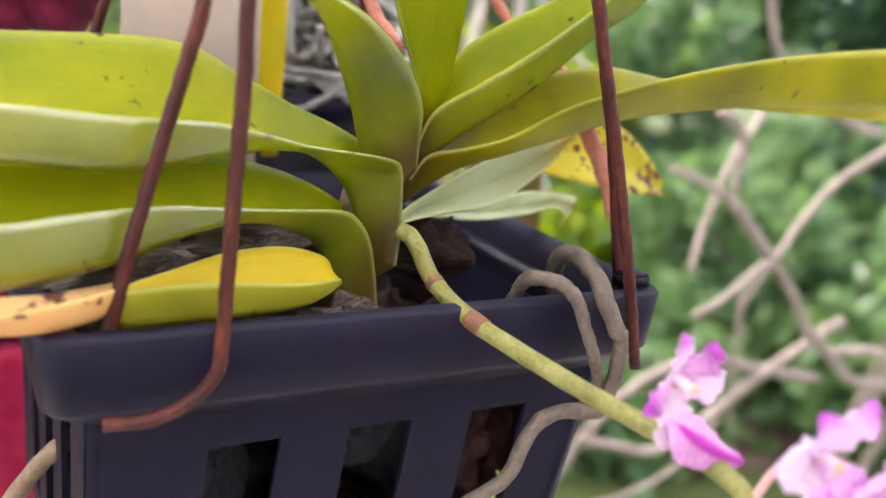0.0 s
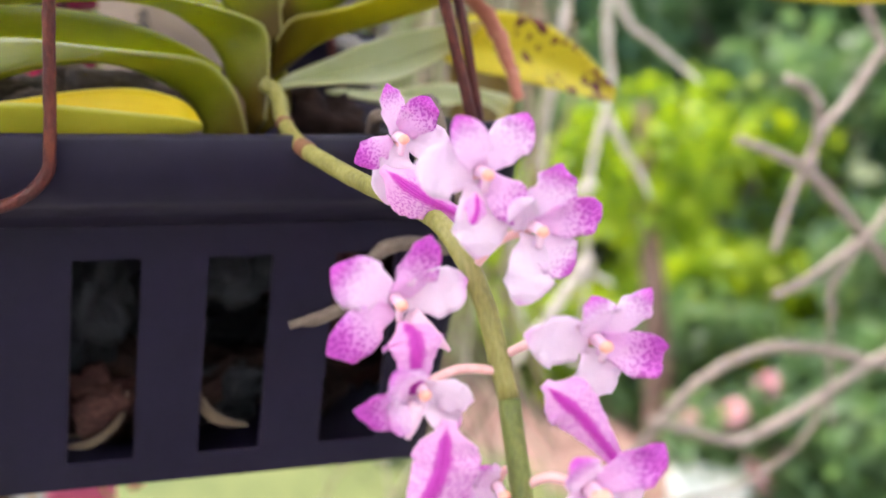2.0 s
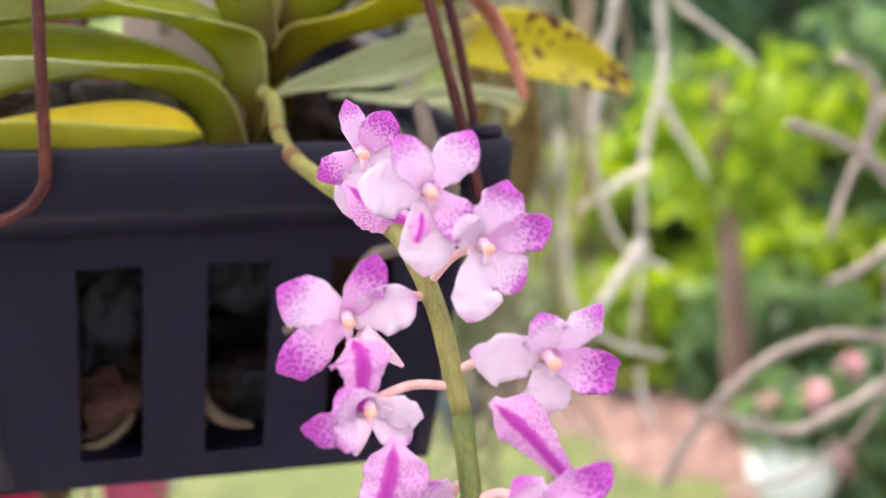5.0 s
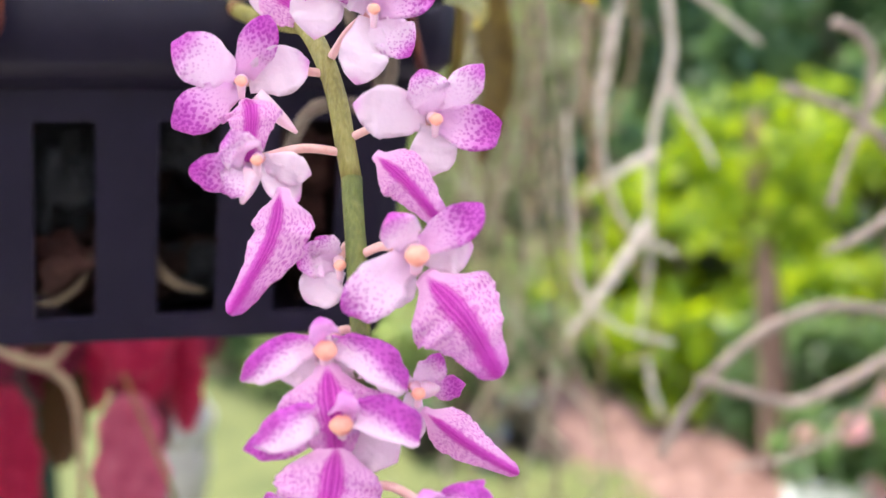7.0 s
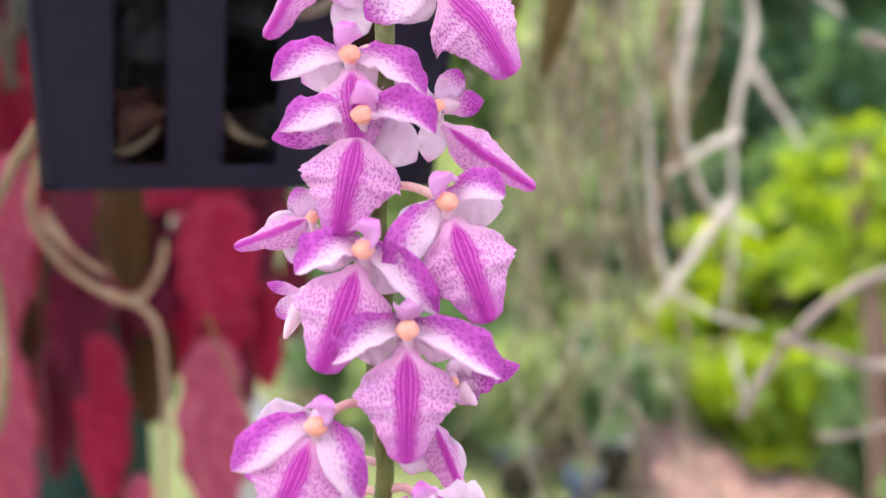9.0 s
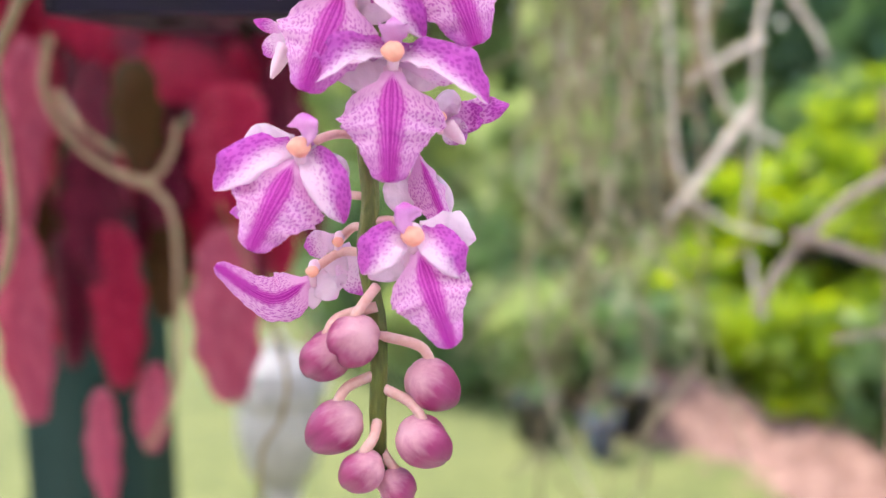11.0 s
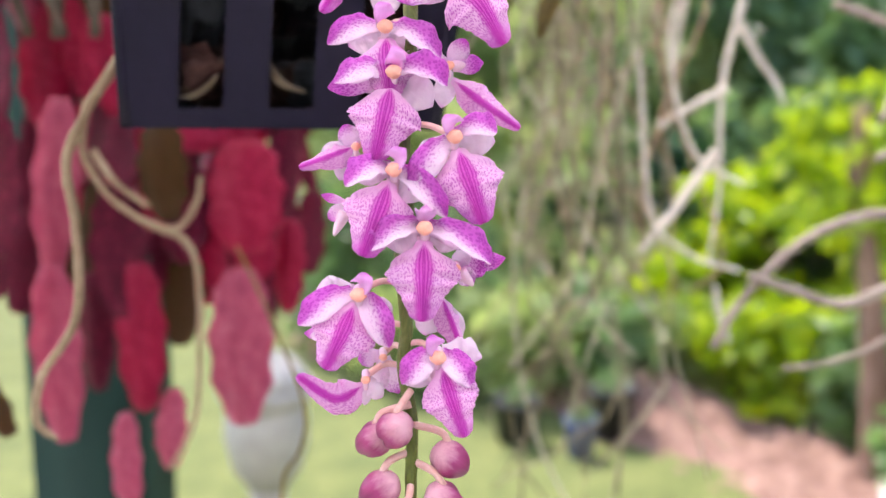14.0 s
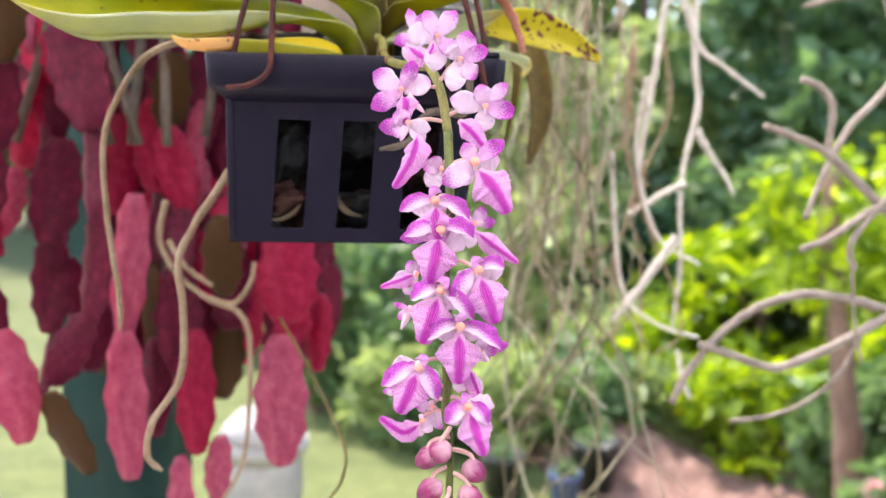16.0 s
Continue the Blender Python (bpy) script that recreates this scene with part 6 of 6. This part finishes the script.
twig([(0.347, 0.258, 1.277), (0.370, 0.258, 1.287), (0.392, 0.258, 1.302), (0.412, 0.258, 1.316)], 0.0032, 0.0038, 4)
twig([(0.389, 0.257, 1.270), (0.394, 0.26, 1.235), (0.398, 0.26, 1.21), (0.406, 0.262, 1.185)], 0.0018, 0.0014, 5)
twig([(0.252, 0.268, 1.150), (0.266, 0.268, 1.178), (0.296, 0.268, 1.213), (0.328, 0.268, 1.233), (0.361, 0.268, 1.240), (0.395, 0.27, 1.236), (0.432, 0.27, 1.226), (0.51, 0.28, 1.205)], 0.0040, 0.0046, 6)
twig([(0.271, 0.262, 1.200), (0.300, 0.262, 1.191), (0.334, 0.262, 1.181), (0.372, 0.263, 1.194), (0.404, 0.265, 1.210), (0.436, 0.267, 1.226), (0.51, 0.27, 1.256)], 0.0038, 0.0052, 7)
twig([(0.41, 0.27, 1.212), (0.396, 0.275, 1.175), (0.374, 0.28, 1.150), (0.345, 0.285, 1.135), (0.31, 0.29, 1.128)], 0.0026, 0.0020, 8)
twig([(0.51, 0.275, 1.23), (0.62, 0.30, 1.20), (0.78, 0.42, 1.06), (0.86, 0.57, 0.70)], 0.0045, 0.0060, 9)
twig([(0.455, 0.33, 1.60), (0.44, 0.33, 1.52), (0.445, 0.33, 1.47), (0.46, 0.32, 1.43), (0.50, 0.31, 1.405), (0.56, 0.31, 1.39)], 0.003, 0.0045, 11)
twig([(0.37, 0.33, 1.475), (0.40, 0.33, 1.483), (0.444, 0.33, 1.487)], 0.003, 0.0035, 12)
twig([(0.46, 0.32, 1.432), (0.43, 0.31, 1.40), (0.40, 0.30, 1.372), (0.375, 0.29, 1.33), (0.36, 0.28, 1.30)], 0.004, 0.0032, 13)
twig([(0.52, 0.262, 1.392), (0.66, 0.30, 1.34), (0.82, 0.44, 1.12), (0.88, 0.58, 0.70)], 0.004, 0.0065, 14)
tpot = thing("twig_pot", "pale grey round pot holding the bare twigs", "pot", at=(0.87, 0.60, 0.533))
bm = bmesh.new()
rings = [[bm.verts.new((rr * math.cos(2 * math.pi * a / 32), rr * math.sin(2 * math.pi * a / 32), z)) for a in range(32)] for rr, z in ((0.02, 0.0), (0.085, 0.0), (0.112, 0.19), (0.122, 0.195), (0.122, 0.215), (0.112, 0.217), (0.106, 0.205), (0.100, 0.17), (0.02, 0.168))]
loops(bm, rings)
bm.faces.new(rings[0])
bm.faces.new(rings[-1])
PEBBLE = material("pale_stone", [(0.40, 0.30, 0.25), (0.58, 0.46, 0.40)], 0.8, 40, 0.4)
GREYPOT = material("grey_pot", [(0.22, 0.22, 0.27), (0.34, 0.34, 0.40)], 0.5, 20, 0.1)
part("body", bm, GREYPOT, tpot)
part("soil", turned(((0.101, 0.165), (0.101, 0.186), (0.06, 0.194), (0.01, 0.192))), BARK, tpot, "dark brown potting bark")
for k, (x, y, rr) in enumerate(((-0.055, -0.045, 0.028), (0.0, -0.07, 0.024), (-0.03, 0.01, 0.026), (0.05, -0.03, 0.022))):
    st = finish(lump(rr, 40 + k, 0.18, 3, (1.3, 1.0, 0.7)), "pebble", PEBBLE)
    st.location = (0.87 + x, 0.60 + y, 0.533 + 0.200)
    tagged(st, "pale pinkish stone lying in the twig pot", "stone", "stones in the twig pot")

# ---- long pale hanging roots ----
hr = thing("hanging_roots", "long pale bare roots hanging from an orchid", "roots", at=(0.32, 0.47, 1.62))
HB = Vector((0.32, 0.47, 1.62))
for k, (pts, ra, rb) in enumerate((
        (((0.322, 0.47, 1.62), (0.325, 0.47, 1.447), (0.331, 0.47, 1.396), (0.321, 0.47, 1.345), (0.317, 0.47, 1.306), (0.321, 0.47, 1.236), (0.317, 0.47, 1.190), (0.315, 0.47, 1.168)), 0.0046, 0.0016),
        (((0.330, 0.468, 1.372), (0.345, 0.468, 1.347), (0.362, 0.468, 1.325), (0.372, 0.468, 1.306)), 0.0046, 0.0016),
        (((0.300, 0.42, 1.268), (0.285, 0.42, 1.248), (0.262, 0.42, 1.215), (0.239, 0.42, 1.186)), 0.0062, 0.0034),
        (((0.285, 0.40, 1.50), (0.305, 0.40, 1.447), (0.335, 0.40, 1.425), (0.369, 0.40, 1.402)), 0.0044, 0.0016),
        (((0.300, 0.47, 1.55), (0.287, 0.47, 1.44), (0.281, 0.47, 1.39), (0.273, 0.47, 1.33)), 0.004, 0.003),
        (((0.320, 0.465, 1.318), (0.298, 0.465, 1.308), (0.264, 0.465, 1.287)), 0.0042, 0.0032),
        (((0.27, 0.44, 1.42), (0.262, 0.44, 1.35), (0.285, 0.44, 1.27), (0.33, 0.44, 1.24)), 0.003, 0.0018),
        (((0.24, 0.45, 1.35), (0.255, 0.45, 1.22), (0.29, 0.45, 1.18), (0.335, 0.45, 1.165)), 0.003, 0.002),
        (((0.318, 0.46, 1.15), (0.325, 0.46, 1.12), (0.334, 0.46, 1.10)), 0.003, 0.003))):
    part("root", tube([Vector(p) - HB for p in pts], lambda u, ra=ra, rb=rb: 0.85 * (ra + (rb - ra) * u), 30, 8, 0.24, seed=20 + k), ROOT_PALE, hr)
r = random.Random(61)
for k in range(9):
    x, y, z = r.uniform(0.145, 0.30), r.uniform(0.42, 0.52), r.uniform(1.42, 1.56)
    pts = [(x + r.gauss(0, 0.008) * q, y + r.gauss(0, 0.006) * q, z - 0.085 * q * r.uniform(0.85, 1.15)) for q in range(5)]
    part("root", tube([Vector(p) - HB for p in pts], lambda u: 0.0017 - 0.0008 * u, 26, 7, 0.24, seed=60 + k), ROOT, hr)
moss = thing("hanging_moss", "tangle of thin brown-grey hanging roots and moss", "moss", at=(0.17, 0.40, 1.60))
MOSS = material("moss_strand", [(0.045, 0.034, 0.018), (0.19, 0.155, 0.085), (0.60, 0.55, 0.42)], 0.85, 14, 0.3, island=True)
r = random.Random(8)
bm = bmesh.new()
for k in range(58):
    x = r.gauss(0.006, 0.027)
    y = r.gauss(0.0, 0.05)
    z0, ln = r.uniform(-0.22, 0.0), r.uniform(0.12, 0.52)
    pts = [(x + r.gauss(0, 0.0105) * q, y + r.gauss(0, 0.008) * q, z0 - ln * q / 4 + 0.01 * r.random()) for q in range(5)]
    tube(pts, r.uniform(0.0004, 0.0013), 10, 4, bm=bm)
o = part("strand_tangle", bm, MOSS, moss)
o["kind"] = "stuff"
part("hanger", tube([(0, 0, -0.05), (0, 0, 0.5), (0, 0, 0.95)], 0.0015, 6, 6), WIRE, moss)
# brown hanging leaf behind the pot
dl = thing("dry_leaf", "brown-green old leaf hanging behind the pot", "leaf", at=(0.105, 0.125, 1.415))
part("blade", blade([(-0.008, 0, 0.02), (0.004, 0, -0.005), (0.009, 0, -0.038), (0.002, 0, -0.070)], 0.016, 18, 0.001, 90, 20, 8, oval), OLD_BROWN, dl)
part("blade", blade([(-0.012, 0.01, 0.02), (-0.007, 0.012, -0.018), (-0.012, 0.012, -0.058)], 0.016, 18, 0.001, 80, 20, 8, oval), OLD_BROWN, dl)

# ---- white pot with pink flowers ----
PINK = material("pink_petals", [(0.70, 0.28, 0.34), (0.82, 0.48, 0.50), (0.86, 0.66, 0.64)], 0.6, 60, 0.2, through=0.25, island=True)
WHITEP = material("white_glaze", [(0.68, 0.66, 0.62), (0.80, 0.78, 0.74)], 0.25, 25, 0.05, coat=0.4)
fp = thing("flower_pot", "white glazed pot with pink double flowers beside the mulch", "flower pot", at=(1.56, 2.10, 0.02))
bm = bmesh.new()
rings = [[bm.verts.new((rr * math.cos(2 * math.pi * a / 28), rr * math.sin(2 * math.pi * a / 28), z)) for a in range(28)] for rr, z in ((0.01, 0.0), (0.03, 0.0), (0.05, 0.03), (0.052, 0.06), (0.043, 0.088), (0.046, 0.093), (0.041, 0.092), (0.036, 0.078), (0.01, 0.076))]
loops(bm, rings)
bm.faces.new(rings[0])
bm.faces.new(rings[-1])
part("pot", bm, WHITEP, fp)
lv = new("foliage", leaf_cloud(((0.0, 0, 0.115, 0.055), (0.03, 0, 0.12, 0.04), (-0.03, 0, 0.115, 0.04)), 420, 0.030, 31))
lv.data.materials.append(GREEN)
lv.parent = fp
for k, (x, y, z) in enumerate(((0.0, -0.03, 0.155), (0.05, -0.02, 0.180), (0.03, -0.045, 0.09), (0.055, -0.04, 0.05), (-0.04, 0.0, 0.13))):
    bm = bmesh.new()
    q = random.Random(k)
    for j in range(34):
        d = Vector((q.gauss(0, 1), q.gauss(0, 1), q.gauss(0.3, 1))).normalized()
        s = d.cross(Vector((q.gauss(0, 1), q.gauss(0, 1), q.gauss(0, 1)))).normalized()
        c = d * 0.006
        tpt = c + d * 0.0105 * q.uniform(0.7, 1.1)
        vs = [bm.verts.new(c + s * 0.002), bm.verts.new(tpt + s * 0.006), bm.verts.new(tpt + d * 0.002), bm.verts.new(tpt - s * 0.006), bm.verts.new(c - s * 0.002)]
        bm.faces.new(vs)
    b = part("blossom", bm, PINK, fp, "pink double blossom", False)
    b.location = (x, y, z)
    part("stalk", tube([(0, 0, 0), (-x * 0.3, 0.01, -0.02), (-x * 0.5, 0.02, -0.05)], 0.0012, 6, 6), STEM, b)
fp.scale = (2.5, 2.5, 2.5)
stand = thing("plant_stand", "slim dark stand under the twig pot", "stand", at=(0.87, 0.60, 0.03))
DARK = material("dark_wood", [(0.04, 0.03, 0.025), (0.09, 0.07, 0.055)], 0.7, 20, 0.4, stretch=(1, 8, 8))
part("top", box(-0.09, 0.09, -0.09, 0.09, 0.483, 0.503, 0.003), DARK, stand)
part("leg", box(-0.02, 0.02, -0.02, 0.02, 0.02, 0.483, 0.002), DARK, stand)
part("foot", box(-0.12, 0.12, -0.12, 0.12, 0.0, 0.02, 0.003), DARK, stand)
# ---- things behind the plant ----
TAGM = material("tag_plastic", [(0.42, 0.315, 0.25), (0.50, 0.385, 0.31)], 0.6, 30, 0.1, spec=0.2)
INK = material("tag_ink", [(0.03, 0.03, 0.035), (0.05, 0.05, 0.05)], 0.7, 50, 0.0)
tag = thing("plant_label", "beige plant label with faded dark writing", "label", at=(-0.0215, 0.127, 1.3925))
part("card", box(-0.012, 0.030, -0.0008, 0.0008, 0.0, 0.12, 0.0004), TAGM, tag)
cu = bpy.data.curves.new("lettering", 'FONT')
cu.body = "ea"
cu.size = 0.0075
cu.extrude = 0.0002
tmp = new("lettering", cu)
lettering = bpy.data.meshes.new_from_object(tmp)
bpy.data.objects.remove(tmp)
lettering.materials.append(INK)
w = new("writing", lettering)
w.parent = tag
w.matrix_basis = Matrix.Translation((0.0004, -0.0011, 0.0385)) @ Euler((radians(90), 0, 0)).to_matrix().to_4x4() @ Matrix.Rotation(radians(-80), 4, 'Z')
bp2 = thing("pot_behind", "black plastic pot with a tangle of grey roots", "pot", at=(0.046, 0.176, 1.3575))
bm = bmesh.new()
rings = [[bm.verts.new((rr * math.cos(2 * math.pi * a / 32), rr * math.sin(2 * math.pi * a / 32), z)) for a in range(32)] for rr, z in ((0.01, 0.0), (0.023, 0.0), (0.0265, 0.058), (0.029, 0.059), (0.029, 0.068), (0.0265, 0.068), (0.025, 0.054), (0.01, 0.052))]
loops(bm, rings)
bm.faces.new(rings[0])
bm.faces.new(rings[-1])
part("body", bm, POT, bp2)
r = random.Random(4)
for k in range(40):
    c = Vector((r.gauss(0, 0.010), r.gauss(0, 0.010), 0.076 + r.random() * 0.040))
    pts = [c + Vector((r.gauss(0, 0.016), r.gauss(0, 0.016), r.gauss(0, 0.014))) for _ in range(6)]
    part("root", tube(pts, r.uniform(0.0011, 0.0022), 22, 6, 0.2, seed=k), ROOT_MAT, bp2)
part("wire", tube([(-0.027, 0, 0.064), (-0.015, 0, 0.3), (0, 0, 0.6), (0, 0, 1.21)], 0.0014, 12, 6), WIRE, bp2)
part("wire", tube([(0.027, 0, 0.064), (0.015, 0, 0.3), (0, 0, 0.6)], 0.0014, 12, 6), WIRE, bp2)
